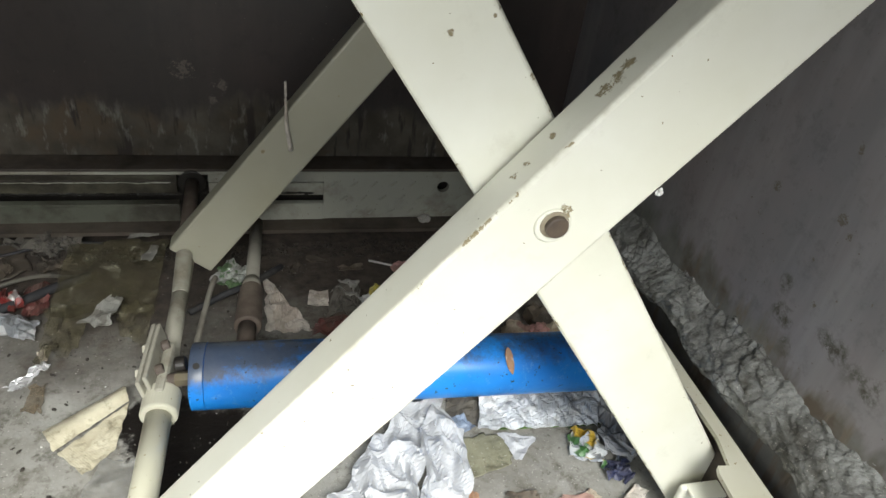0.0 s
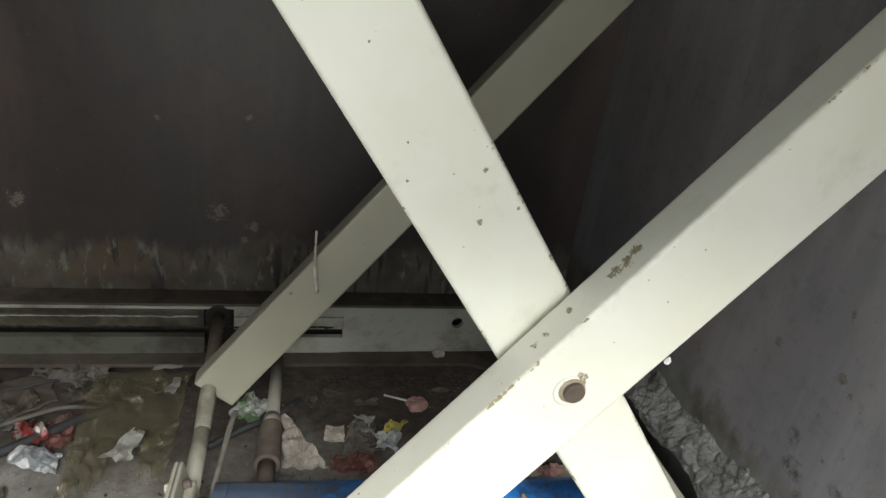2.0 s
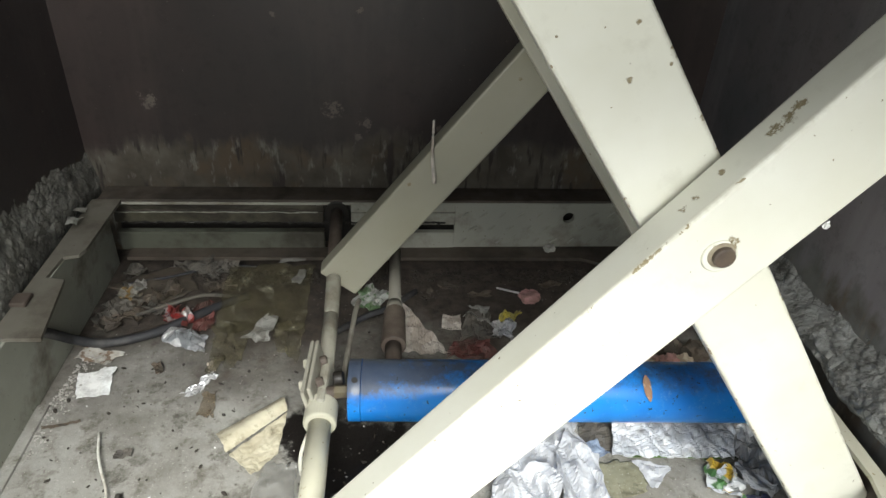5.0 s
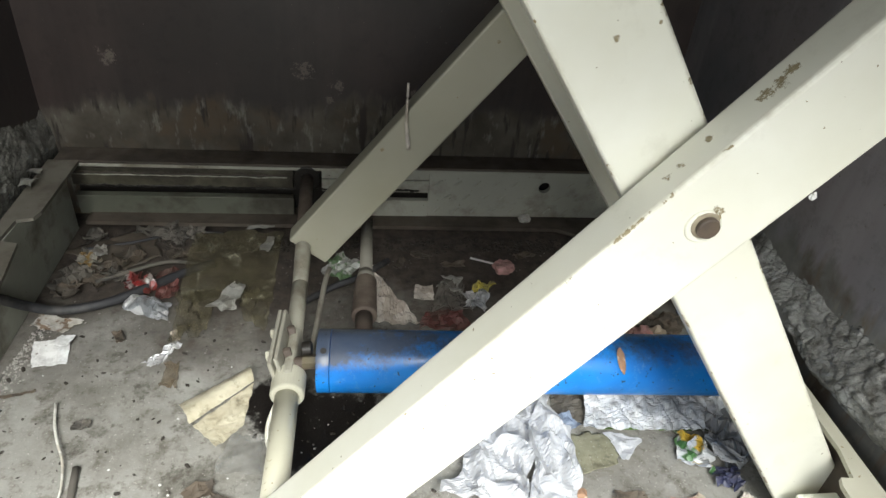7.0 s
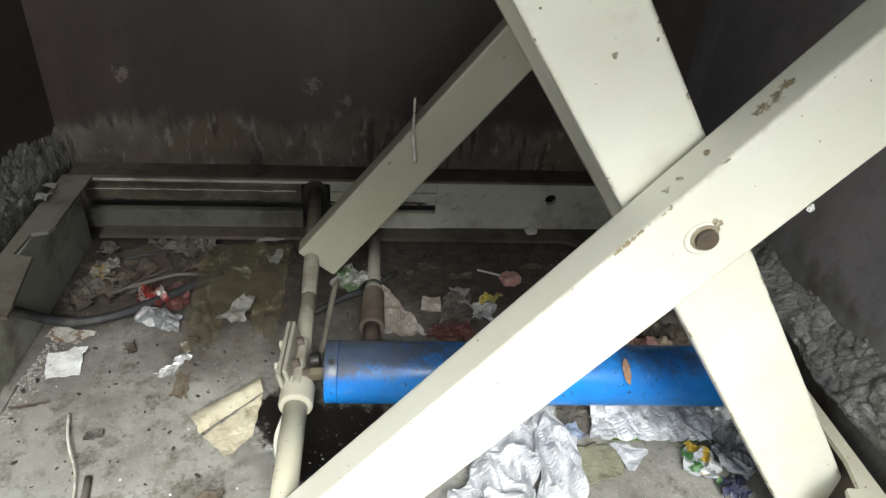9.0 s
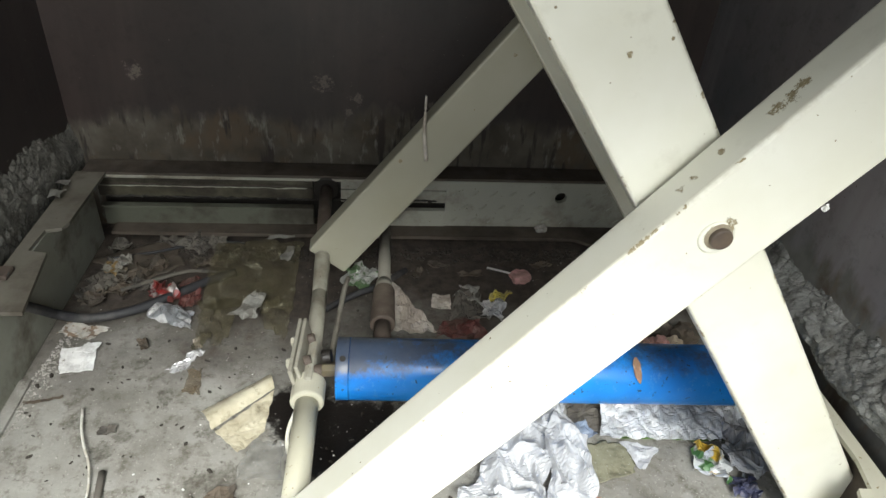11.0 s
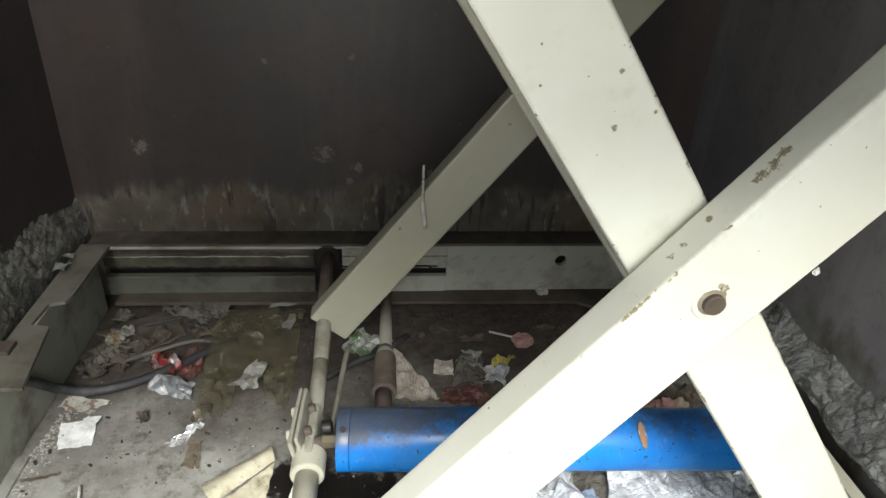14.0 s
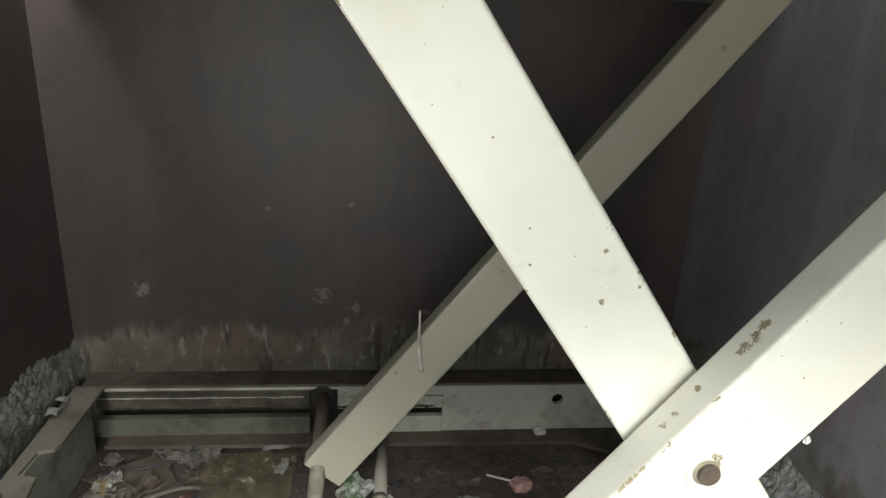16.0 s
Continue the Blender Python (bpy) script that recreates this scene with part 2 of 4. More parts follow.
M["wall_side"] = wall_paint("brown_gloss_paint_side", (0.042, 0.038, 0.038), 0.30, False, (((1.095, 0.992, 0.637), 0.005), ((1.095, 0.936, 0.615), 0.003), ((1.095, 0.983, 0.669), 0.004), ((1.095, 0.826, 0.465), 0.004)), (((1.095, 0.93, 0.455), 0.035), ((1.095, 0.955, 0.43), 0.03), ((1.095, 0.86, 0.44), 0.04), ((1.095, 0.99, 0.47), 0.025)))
# side wall paint made paler and bluer to carry the sheen on it
M["wall_right"] = wall_paint("sheen_lightened_gloss_paint", (0.165, 0.168, 0.18), 0.36, False,
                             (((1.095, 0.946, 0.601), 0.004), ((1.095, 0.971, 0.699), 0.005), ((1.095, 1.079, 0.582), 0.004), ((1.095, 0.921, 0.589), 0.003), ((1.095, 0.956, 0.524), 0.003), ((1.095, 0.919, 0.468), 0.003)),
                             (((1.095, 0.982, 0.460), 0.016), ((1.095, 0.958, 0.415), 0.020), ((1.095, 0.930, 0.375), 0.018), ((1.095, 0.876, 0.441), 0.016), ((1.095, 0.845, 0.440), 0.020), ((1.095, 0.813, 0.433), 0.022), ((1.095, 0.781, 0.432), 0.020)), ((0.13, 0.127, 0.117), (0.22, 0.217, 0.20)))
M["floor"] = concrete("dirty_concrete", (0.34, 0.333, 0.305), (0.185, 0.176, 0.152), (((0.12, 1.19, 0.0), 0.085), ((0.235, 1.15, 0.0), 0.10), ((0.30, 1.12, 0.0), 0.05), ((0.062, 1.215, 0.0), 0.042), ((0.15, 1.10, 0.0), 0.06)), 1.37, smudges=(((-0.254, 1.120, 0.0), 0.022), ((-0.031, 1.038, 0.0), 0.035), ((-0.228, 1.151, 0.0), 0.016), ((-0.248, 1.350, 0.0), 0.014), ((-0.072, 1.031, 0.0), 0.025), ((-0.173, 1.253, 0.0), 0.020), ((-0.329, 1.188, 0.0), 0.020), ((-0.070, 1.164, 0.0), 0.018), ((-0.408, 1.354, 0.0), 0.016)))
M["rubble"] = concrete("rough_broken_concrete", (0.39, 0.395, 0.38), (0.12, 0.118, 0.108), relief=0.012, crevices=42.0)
# the same concrete, darkened for the shade along the left wall
M["rubble_shaded"] = concrete("shaded_broken_concrete", (0.25, 0.245, 0.218), (0.08, 0.076, 0.064), relief=0.012, crevices=38.0)
M["ground"] = concrete("outdoor_paving", (0.42, 0.40, 0.37), (0.30, 0.28, 0.26))
M["pin"] = dusty_steel("rusty_brown_pin", (0.06, 0.047, 0.04), (0.13, 0.095, 0.065), 0.4, 0.55)
M["rust"] = dusty_steel("flaking_rust", (0.17, 0.13, 0.08), (0.40, 0.36, 0.27), 0.5, 0.8)
M["rod_light"] = dusty_steel("dusty_cream_rod", (0.35, 0.335, 0.275), (0.19, 0.165, 0.125), 0.4, 0.45)
M["feed"] = dusty_steel("dusty_grey_pipe", (0.24, 0.225, 0.19), (0.12, 0.10, 0.08), 0.5, 0.6)
M["deck"] = dusty_steel("deck_steel", (0.12, 0.115, 0.11), amount=0.3)
n = Nodes("blue_cylinder_enamel")
zz = n.add("SeparateXYZ", Vector=n.add("NewGeometry").outputs["Normal"]).outputs["Z"]
grime = n.step(n.math("ADD", n.math("MULTIPLY", zz, 0.5), n.math("ADD", n.math("ADD", n.math("MULTIPLY", n.noise(16.0, 7.0, 0.7), 0.7), n.math("MULTIPLY", n.noise(75.0, 6.0, 0.8), 0.35)), n.step(n.add("SeparateXYZ", Vector=n.coord).outputs["X"], 0.19, 0.40, 0.19, -0.06))), 0.84, 1.04, 0.0, 0.9)
blue = n.mix(n.step(n.noise(7.0, 5.0), 0.35, 0.7), (0.008, 0.25, 0.74), (0.008, 0.16, 0.55))
blue = n.mix(n.step(n.noise(55.0, 6.0, 0.75), 0.56, 0.72, 0.0, 0.35), blue, (0.30, 0.42, 0.60))
blue = n.mix(grime, blue, n.mix(n.noise(60.0, 6.0, 0.7), (0.085, 0.082, 0.074), (0.03, 0.031, 0.03)))
blue = n.mix(n.step(n.noise(95.0, 2.0), 0.68, 0.71), blue, (0.03, 0.035, 0.04))
M["blue"] = n.done(blue, n.step(n.noise(24.0, 5.0), 0.35, 0.7, 0.28, 0.5), 0.0, n.bump(n.noise(80.0, 4.0), 0.15, 0.001))


def printed(name, tones, scale=22.0, rough=0.45, metal=0.0, coat=0.0):
    """Printed or stained paper and film: patches of the tones, dusty."""
    n = Nodes(name)
    col = tones[0]
    for i, tone in enumerate(tones[1:]):
        cut = n.noise(scale, 2.0, 0.4, n.stretch((1, 1, 1), (3.1 * i + 1, 1.7 * i, 2.3 * i)))
        col = n.mix(n.step(cut, 0.53, 0.56), col, tone)
    col = n.mix(n.step(n.noise(35.0, 6.0, 0.7), 0.45, 0.78, 0.0, 0.7), col, (0.13, 0.112, 0.09))
    return n.done(col, rough, metal, n.bump(n.noise(120.0, 4.0), 0.25, 0.0012), Coat_Weight=coat)


def film(name, tone, alpha, rough=0.2, more=0.25, crease_glints=0.0):
    n = Nodes(name)
    col = n.mix(n.step(n.noise(14.0, 4.0, 0.6), 0.35, 0.75), tone, tuple(c * 0.75 for c in tone))
    a = n.step(n.noise(20.0, 5.0, 0.7), 0.35, 0.65, alpha, min(1.0, alpha + more))
    if crease_glints:
        # pale lines painted in for glints along the film's folds
        glint = n.noise(11.0, 2.0, 0.5, n.stretch((1.0, 0.4, 1.0)))
        glint = n.math("MULTIPLY", n.step(glint, 0.47, 0.5), n.step(glint, 0.5, 0.53, 1.0, 0.0))
        glint = n.math("MULTIPLY", glint, n.step(n.noise(38.0, 5.0, 0.7), 0.46, 0.64, 0.0, 0.75))
        col = n.mix(glint, col, (0.52, 0.50, 0.38))
        a = n.math("ADD", a, n.math("MULTIPLY", glint, crease_glints))
    return n.done(col, rough, 0.0, n.bump(n.noise(75.0, 3.0, 0.6, n.stretch((1.0, 0.35, 1.0))), 0.6, 0.003), Alpha=a)


M["paper"] = printed("white_paper", ((0.88, 0.89, 0.88), (0.82, 0.82, 0.80)), 12.0, 0.7)
M["tissue"] = film("thin_white_plastic", (0.58, 0.59, 0.61), 0.72, 0.6, 0.2)
M["tan_paper"] = printed("stained_tan_paper", ((0.58, 0.53, 0.47), (0.46, 0.40, 0.34)), 16.0, 0.75)
M["print_scrap"] = printed("printed_scrap", ((0.40, 0.375, 0.33), (0.20, 0.14, 0.095), (0.47, 0.45, 0.41)), 60.0, 0.55)
M["foil"] = printed("silver_foil", ((0.90, 0.90, 0.91), (0.80, 0.80, 0.81)), 40.0, 0.26, 0.5)
M["silver_film"] = printed("dull_silver_film", ((0.58, 0.60, 0.63), (0.42, 0.44, 0.46), (0.66, 0.68, 0.70)), 18.0, 0.46, 0.2)
M["red_film"] = printed("red_film", ((0.21, 0.02, 0.018), (0.10, 0.015, 0.013), (0.24, 0.21, 0.20)), 45.0, 0.3)
M["maroon"] = printed("dull_red_film", ((0.12, 0.038, 0.033), (0.08, 0.04, 0.033)), 20.0, 0.5)
# dusty white paper, toned down as well for the shade at the back
M["dusty_shaded_scrap"] = printed("dusty_shaded_white_scrap", ((0.28, 0.275, 0.25), (0.17, 0.16, 0.14)), 24.0, 0.6)
M["pouch"] = printed("white_grey_pouch", ((0.31, 0.32, 0.34), (0.18, 0.19, 0.20), (0.44, 0.44, 0.44)), 26.0, 0.3)
M["yellow"] = printed("yellow_film", ((0.50, 0.42, 0.05), (0.36, 0.32, 0.10)), 30.0, 0.4)
M["pink"] = printed("dusty_pink_paper", ((0.56, 0.31, 0.29), (0.42, 0.24, 0.22)), 25.0, 0.7)
M["cream_lump"] = printed("cream_crumbs", ((0.50, 0.42, 0.32), (0.40, 0.24, 0.20)), 14.0, 0.8)
n = Nodes("yellowed_corrugated_card")
lines = n.add("TexWave", Vector=n.stretch((1, 1, 1)), Scale=120.0, Distortion=4.0, Detail=3.0)
lines.bands_direction = "DIAGONAL"
col = n.mix(n.step(n.noise(18.0, 6.0, 0.65), 0.4, 0.65), (0.56, 0.52, 0.39), (0.42, 0.375, 0.265))
col = n.mix(n.step(n.noise(38.0, 6.0, 0.7), 0.53, 0.68, 0.0, 0.8), col, (0.21, 0.18, 0.12))
M["card"] = n.done(col, 0.85, 0.0, n.bump(lines.outputs["Fac"], 0.25, 0.0012))
M["snack"] = printed("green_yellow_snack_wrapper", ((0.50, 0.52, 0.53), (0.06, 0.16, 0.05), (0.60, 0.40, 0.04), (0.5, 0.53, 0.58)), 20.0, 0.3)
M["mint"] = printed("green_white_wrapper", ((0.42, 0.44, 0.40), (0.10, 0.17, 0.08), (0.3, 0.3, 0.28)), 34.0, 0.35)
M["green"] = printed("green_film_edge", ((0.08, 0.17, 0.03), (0.05, 0.07, 0.03)), 30.0, 0.4)
M["navy"] = printed("navy_scrap", ((0.025, 0.03, 0.075), (0.05, 0.055, 0.10)), 50.0, 0.45)
M["blue_scrap"] = printed("grey_blue_scrap", ((0.22, 0.28, 0.38), (0.18, 0.22, 0.3)), 20.0, 0.5)
M["grey_rag"] = printed("grey_rag", ((0.11, 0.10, 0.085), (0.066, 0.06, 0.052)), 22.0, 0.9)
M["brown_leaf"] = printed("dry_brown_leaf", ((0.09, 0.07, 0.05), (0.05, 0.04, 0.03)), 22.0, 0.8)
M["brown_film"] = printed("dull_brown_film", ((0.088, 0.072, 0.056), (0.06, 0.05, 0.04)), 14.0, 0.45)
M["gold_print"] = printed("gold_white_print", ((0.20, 0.19, 0.16), (0.22, 0.14, 0.045), (0.13, 0.11, 0.08)), 46.0, 0.4)
M["olive"] = concrete("olive_grey_cloth", (0.28, 0.27, 0.19), (0.19, 0.185, 0.125), relief=0.003)
M["orange_leaf"] = printed("dry_orange_leaf", ((0.36, 0.21, 0.125), (0.52, 0.42, 0.33)), 60.0, 0.7)
M["straw"] = printed("pale_straw", ((0.70, 0.69, 0.63), (0.52, 0.49, 0.42)), 30.0, 0.6)
M["bag"] = film("olive_plastic_film", (0.165, 0.145, 0.085), 0.13, 0.10, 0.28, 0.5)
M["tan_film"] = film("brown_stained_film", (0.22, 0.17, 0.11), 0.25, 0.25, 0.3, 0.3)
M["clear"] = film("clear_grey_film", (0.36, 0.355, 0.33), 0.12, 0.22, 0.2)
M["rubber"] = dusty_steel("dusty_black_rubber", (0.028, 0.028, 0.031), (0.085, 0.08, 0.075), 0.35, 0.6)
M["brass"] = dusty_steel("dull_brass_fitting", (0.12, 0.10, 0.06), (0.08, 0.065, 0.05), 0.5, 0.45)
M["dark_steel"] = dusty_steel("dark_rusty_steel", (0.085, 0.065, 0.052), (0.15, 0.12, 0.095), 0.4, 0.6)
M["pebble"] = plain("pale_gravel", (0.46, 0.44, 0.40), 0.9, 0.0, 0.4, 60.0)
M["white_bit"] = plain("white_bits", (0.72, 0.72, 0.69), 0.7, 0.0, 0.2, 60.0)
M["crumb"] = plain("dark_crumbs", (0.05, 0.042, 0.034), 0.9, 0.0, 0.4, 60.0)


# ---- geometry helpers ----
ORIGIN = {}


def finish(bm, name, material, smooth=False):
    bmesh.ops.recalc_face_normals(bm, faces=bm.faces)
    me = bpy.data.meshes.new(name)
    bm.to_mesh(me)
    bm.free()
    if smooth:
        me.polygons.foreach_set("use_smooth", [True] * len(me.polygons))
    for m in material if isinstance(material, (list, tuple)) else [material]:
        me.materials.append(m)
    return me


def thing(name, place, label, category, group=""):
    ob = new(name)
    ob.empty_display_size = 0.05
    ob.location = place
    ORIGIN[ob.name] = Vector(place)
    return tagged(ob, label, category, group)


def part(name, bm, material, parent, label="", smooth=False):
    """One mesh, in world coordinates, under a thing or under a part."""
    ob = new(name, finish(bm, name, material, smooth))
    ob.parent = parent
    ob.matrix_parent_inverse = Matrix.Translation(-ORIGIN.get(parent.name, Vector((0, 0, 0))))
    return tagged(ob, label)


def lone(name, bm, material, label, category, group="", kind="", smooth=False):
    return tagged(new(name, finish(bm, name, material, smooth)), label, category, group, kind)


def box(bm, x0, x1, y0, y1, z0, z1, bevel=0.0, m=None, segments=2):
    made = bmesh.ops.create_cube(bm, size=1.0)["verts"]
    mat = Matrix.Translation(((x0 + x1) / 2, (y0 + y1) / 2, (z0 + z1) / 2)) @ Matrix.Diagonal((x1 - x0, y1 - y0, z1 - z0, 1))
    bmesh.ops.transform(bm, matrix=(m @ mat) if m else mat, verts=made)
    if bevel:
        edges = list({e for v in made for e in v.link_edges})
        bmesh.ops.bevel(bm, geom=edges, offset=bevel, segments=segments, affect="EDGES", profile=0.5)
    return bm


def tube(bm, a, b, r, r2=None, seg=32, bevel=0.0):
    a, b = Vector(a), Vector(b)
    d = b - a
    m = Matrix.Translation((a + b) / 2) @ d.to_track_quat("Z", "Y").to_matrix().to_4x4()
    made = bmesh.ops.create_cone(bm, cap_ends=True, segments=seg, radius1=r, radius2=r if r2 is None else r2, depth=d.length, matrix=m)["verts"]
    if bevel:
        caps = list({e for v in made for e in v.link_edges if len([f for f in e.link_faces if len(f.verts) > 4]) == 1})
        bmesh.ops.bevel(bm, geom=caps, offset=bevel, segments=2, affect="EDGES", profile=0.5)
    return bm


def pipe(bm, points, r, seg=12):
    """A round hose or wire along points."""
    pts = [Vector(p) for p in points]
    rings = []
    for i, p in enumerate(pts):
        d = (pts[min(i + 1, len(pts) - 1)] - pts[max(i - 1, 0)]).normalized()
        q = d.to_track_quat("Z", "Y")
        rr = r(i / (len(pts) - 1)) if callable(r) else r
        rings.append([bm.verts.new(p + q @ Vector((rr * math.cos(2 * math.pi * k / seg), rr * math.sin(2 * math.pi * k / seg), 0))) for k in range(seg)])
    for r0, r1 in zip(rings, rings[1:]):
        for k in range(seg):
            bm.faces.new((r0[k], r0[(k + 1) % seg], r1[(k + 1) % seg], r1[k]))
    bm.faces.new(rings[0][::-1])
    bm.faces.new(rings[-1])
    return bm


def spline(keys, count):
    """Points along a smooth curve through the keys."""
    k = [Vector(p) for p in keys]
    k = [2 * k[0] - k[1], *k, 2 * k[-1] - k[-2]]
    out = []
    spans = len(k) - 3
    for i in range(count):
        s = min(i / (count - 1) * spans, spans - 1e-6)
        j, u = int(s), s - int(s)
        p0, p1, p2, p3 = k[j:j + 4]
        out.append(0.5 * (2 * p1 + (p2 - p0) * u + (2 * p0 - 5 * p1 + 4 * p2 - p3) * u * u + (3 * p1 - p0 - 3 * p2 + p3) * u ** 3))
    return out


def sheet(bm, corners, n=14, amp=0.01, ragged=0.06, seed=0, z=0.002, freq=26.0, curl=0.0, thick=0.0007, fold=None, grain=(1, 1), ridge=False):
    """A crumpled sheet over four corners (x, y) or (x, y, z) on the floor, with creased relief, a ragged edge and a thickness."""
    c = [Vector((*p, 0) if len(p) == 2 else p) for p in corners]
    off = Vector((seed * 7.31, seed * 3.17, seed * 1.77))
    size = ((c[1] - c[0]).length + (c[3] - c[0]).length) / 2
    layers = []
    for side in (0, 1):
        grid = []
        for i in range(n + 1):
            row = []
            for j in range(n + 1):
                u, v = i / n, j / n
                border = max(0.0, 1 - 6 * min(u, v, 1 - u, 1 - v))
                uu = u + border * 0.55 * ragged * noise.noise(Vector((u * 5, v * 5, 3)) + off) * 2
                vv = v + border * 0.55 * ragged * noise.noise(Vector((u * 5, v * 5, 9)) + off) * 2
                p = (c[0] * (1 - uu) + c[1] * uu) * (1 - vv) + (c[3] * (1 - uu) + c[2] * uu) * vv
                q = Vector(((p.x + 0.3 * p.y) * grain[0], (p.y - 0.3 * p.x) * grain[1], p.z)) * freq + off
                h = abs(noise.noise(q)) * 1.3 + abs(noise.noise(q * 2.3)) * 0.6 + abs(noise.noise(q * 5.1)) * 0.22
                if ridge:
                    h = 1.3 - 1.2 * abs(noise.noise(q)) - 1.0 * abs(noise.noise(q * 2.2)) - 0.25 * abs(noise.noise(q * 4.7))
                lift = z + amp * h + curl * border * (0.5 + noise.noise(Vector((u * 3, v * 3, 5)) + off))
                if fold:
                    lift += fold(u, v)
                sway = amp * 0.6
                row.append(bm.verts.new((p.x + sway * noise.noise(q * 1.7), p.y + sway * noise.noise(q * 1.7 + Vector((9, 9, 9))), p.z + max(lift, 0.0012) - side * thick)))
            grid.append(row)
        layers.append(grid)
    top, low = layers
    for i in range(n):
        for j in range(n):
            bm.faces.new((top[i][j], top[i + 1][j], top[i + 1][j + 1], top[i][j + 1]))
            bm.faces.new((low[i][j], low[i][j + 1], low[i + 1][j + 1], low[i + 1][j]))
    rim = [(i, 0) for i in range(n)] + [(n, j) for j in range(n)] + [(i, n) for i in range(n, 0, -1)] + [(0, j) for j in range(n, 0, -1)]
    for (i, j), (k, l) in zip(rim, rim[1:] + rim[:1]):
        bm.faces.new((top[i][j], low[i][j], low[k][l], top[k][l]))
    return bm


def around(x, y, w, h, turn=0.0):
    """The four corners of a w by h rectangle at x, y."""
    c, d = math.cos(radians(turn)), math.sin(radians(turn))
    return [(x + a * w / 2 * c - b * h / 2 * d, y + a * w / 2 * d + b * h / 2 * c) for a, b in ((-1, -1), (1, -1), (1, 1), (-1, 1))]


def lump(bm, place, radii, seed=0, rough=0.35, sub=3):
    made = bmesh.ops.create_icosphere(bm, subdivisions=sub, radius=1.0)["verts"]
    for v in made:
        k = 1 + rough * noise.fractal(v.co * 1.4 + Vector((seed * 5.3, seed, 0)), 0.8, 2.0, 4)
        v.co = Vector((place[0] + v.co.x * radii[0] * k, place[1] + v.co.y * radii[1] * k, max(place[2] + v.co.z * radii[2] * k, 0.0005)))
    return bm


def litter(name, material, label, category, corners, group="litter on the pit floor", smooth=False, **more):
    return lone(name, sheet(bmesh.new(), corners, **more), material, label, category, group, smooth=smooth)


def layer(name, material, parent, corners, smooth=False, label="", **more):
    """A crumpled sheet that is a part of a thing."""
    return part(name, sheet(bmesh.new(), corners, **more), material, parent, label, smooth)


def prism(outline, y0, y1, hole=None, axis="y"):
    """A plate with that outline (x, z) and, if given, a round hole (x, z, r), from y0 to y1; axis z: outline (x, y)."""
    bm = bmesh.new()
    loops = [outline]
    if hole:
        loops.append([(hole[0] + hole[2] * math.cos(2 * math.pi * k / 24), hole[1] + hole[2] * math.sin(2 * math.pi * k / 24)) for k in range(24)])
    edges = []
    for loop in loops:
        vs = [bm.verts.new((a, y0, b) if axis == "y" else (a, b, y0)) for a, b in loop]
        edges += [bm.edges.new((p, q)) for p, q in zip(vs, vs[1:] + vs[:1])]
    bmesh.ops.triangle_fill(bm, use_beauty=True, use_dissolve=False, edges=edges)
    made = bmesh.ops.extrude_face_region(bm, geom=list(bm.faces))["geom"]
    bmesh.ops.translate(bm, vec=(0, y1 - y0, 0) if axis == "y" else (0, 0, y1 - y0), verts=[v for v in made if isinstance(v, bmesh.types.BMVert)])
    return bm


# ---- the pit ----
LEFT, RIGHT, BACK, FRONT, TOP = -0.518, 1.095, 1.9, -0.12, 1.45
lone("ground", box(bmesh.new(), -60, 60, -120, 60, -0.4, -0.06), M["ground"], "bare concrete ground outside the pit", "ground", kind="structure")
bm = bmesh.new()
for i in range(161):
    for j in range(161):
        x, y = LEFT - 0.1 + (RIGHT - LEFT + 0.2) * i / 160, -0.14 + 2.1 * j / 160
        bm.verts.new((x, y, 0.004 * noise.noise(Vector((x * 3, y * 3, 1))) + 0.002 * noise.noise(Vector((x * 14, y * 14, 5)))))
bm.verts.ensure_lookup_table()
for i in range(160):
    for j in range(160):
        a = i * 161 + j
        bm.faces.new((bm.verts[a], bm.verts[a + 161], bm.verts[a + 162], bm.verts[a + 1]))
lone("floor", bm, M["floor"], "dirty grey concrete pit floor with dust and an oil stain", "floor", kind="structure", smooth=True)
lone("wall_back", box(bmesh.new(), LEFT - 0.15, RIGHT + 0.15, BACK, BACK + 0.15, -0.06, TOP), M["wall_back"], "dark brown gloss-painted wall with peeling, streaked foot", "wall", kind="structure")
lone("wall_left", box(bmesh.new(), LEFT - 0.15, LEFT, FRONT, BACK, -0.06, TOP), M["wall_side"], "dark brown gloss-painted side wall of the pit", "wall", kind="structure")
lone("wall_right", box(bmesh.new(), RIGHT, RIGHT + 0.15, FRONT, BACK, -0.06, TOP), M["wall_right"], "painted side wall with dirty scuffs, its tone lightened for the sheen", "wall", kind="structure")

# unseen low wall, added to keep ground bounce out of the pit
lone("wall_front", box(bmesh.new(), LEFT - 0.15, RIGHT + 0.15, FRONT - 0.15, FRONT, -0.06, 0.42), M["wall_side"], "low unseen front wall added to block ground bounce", "wall", kind="structure")


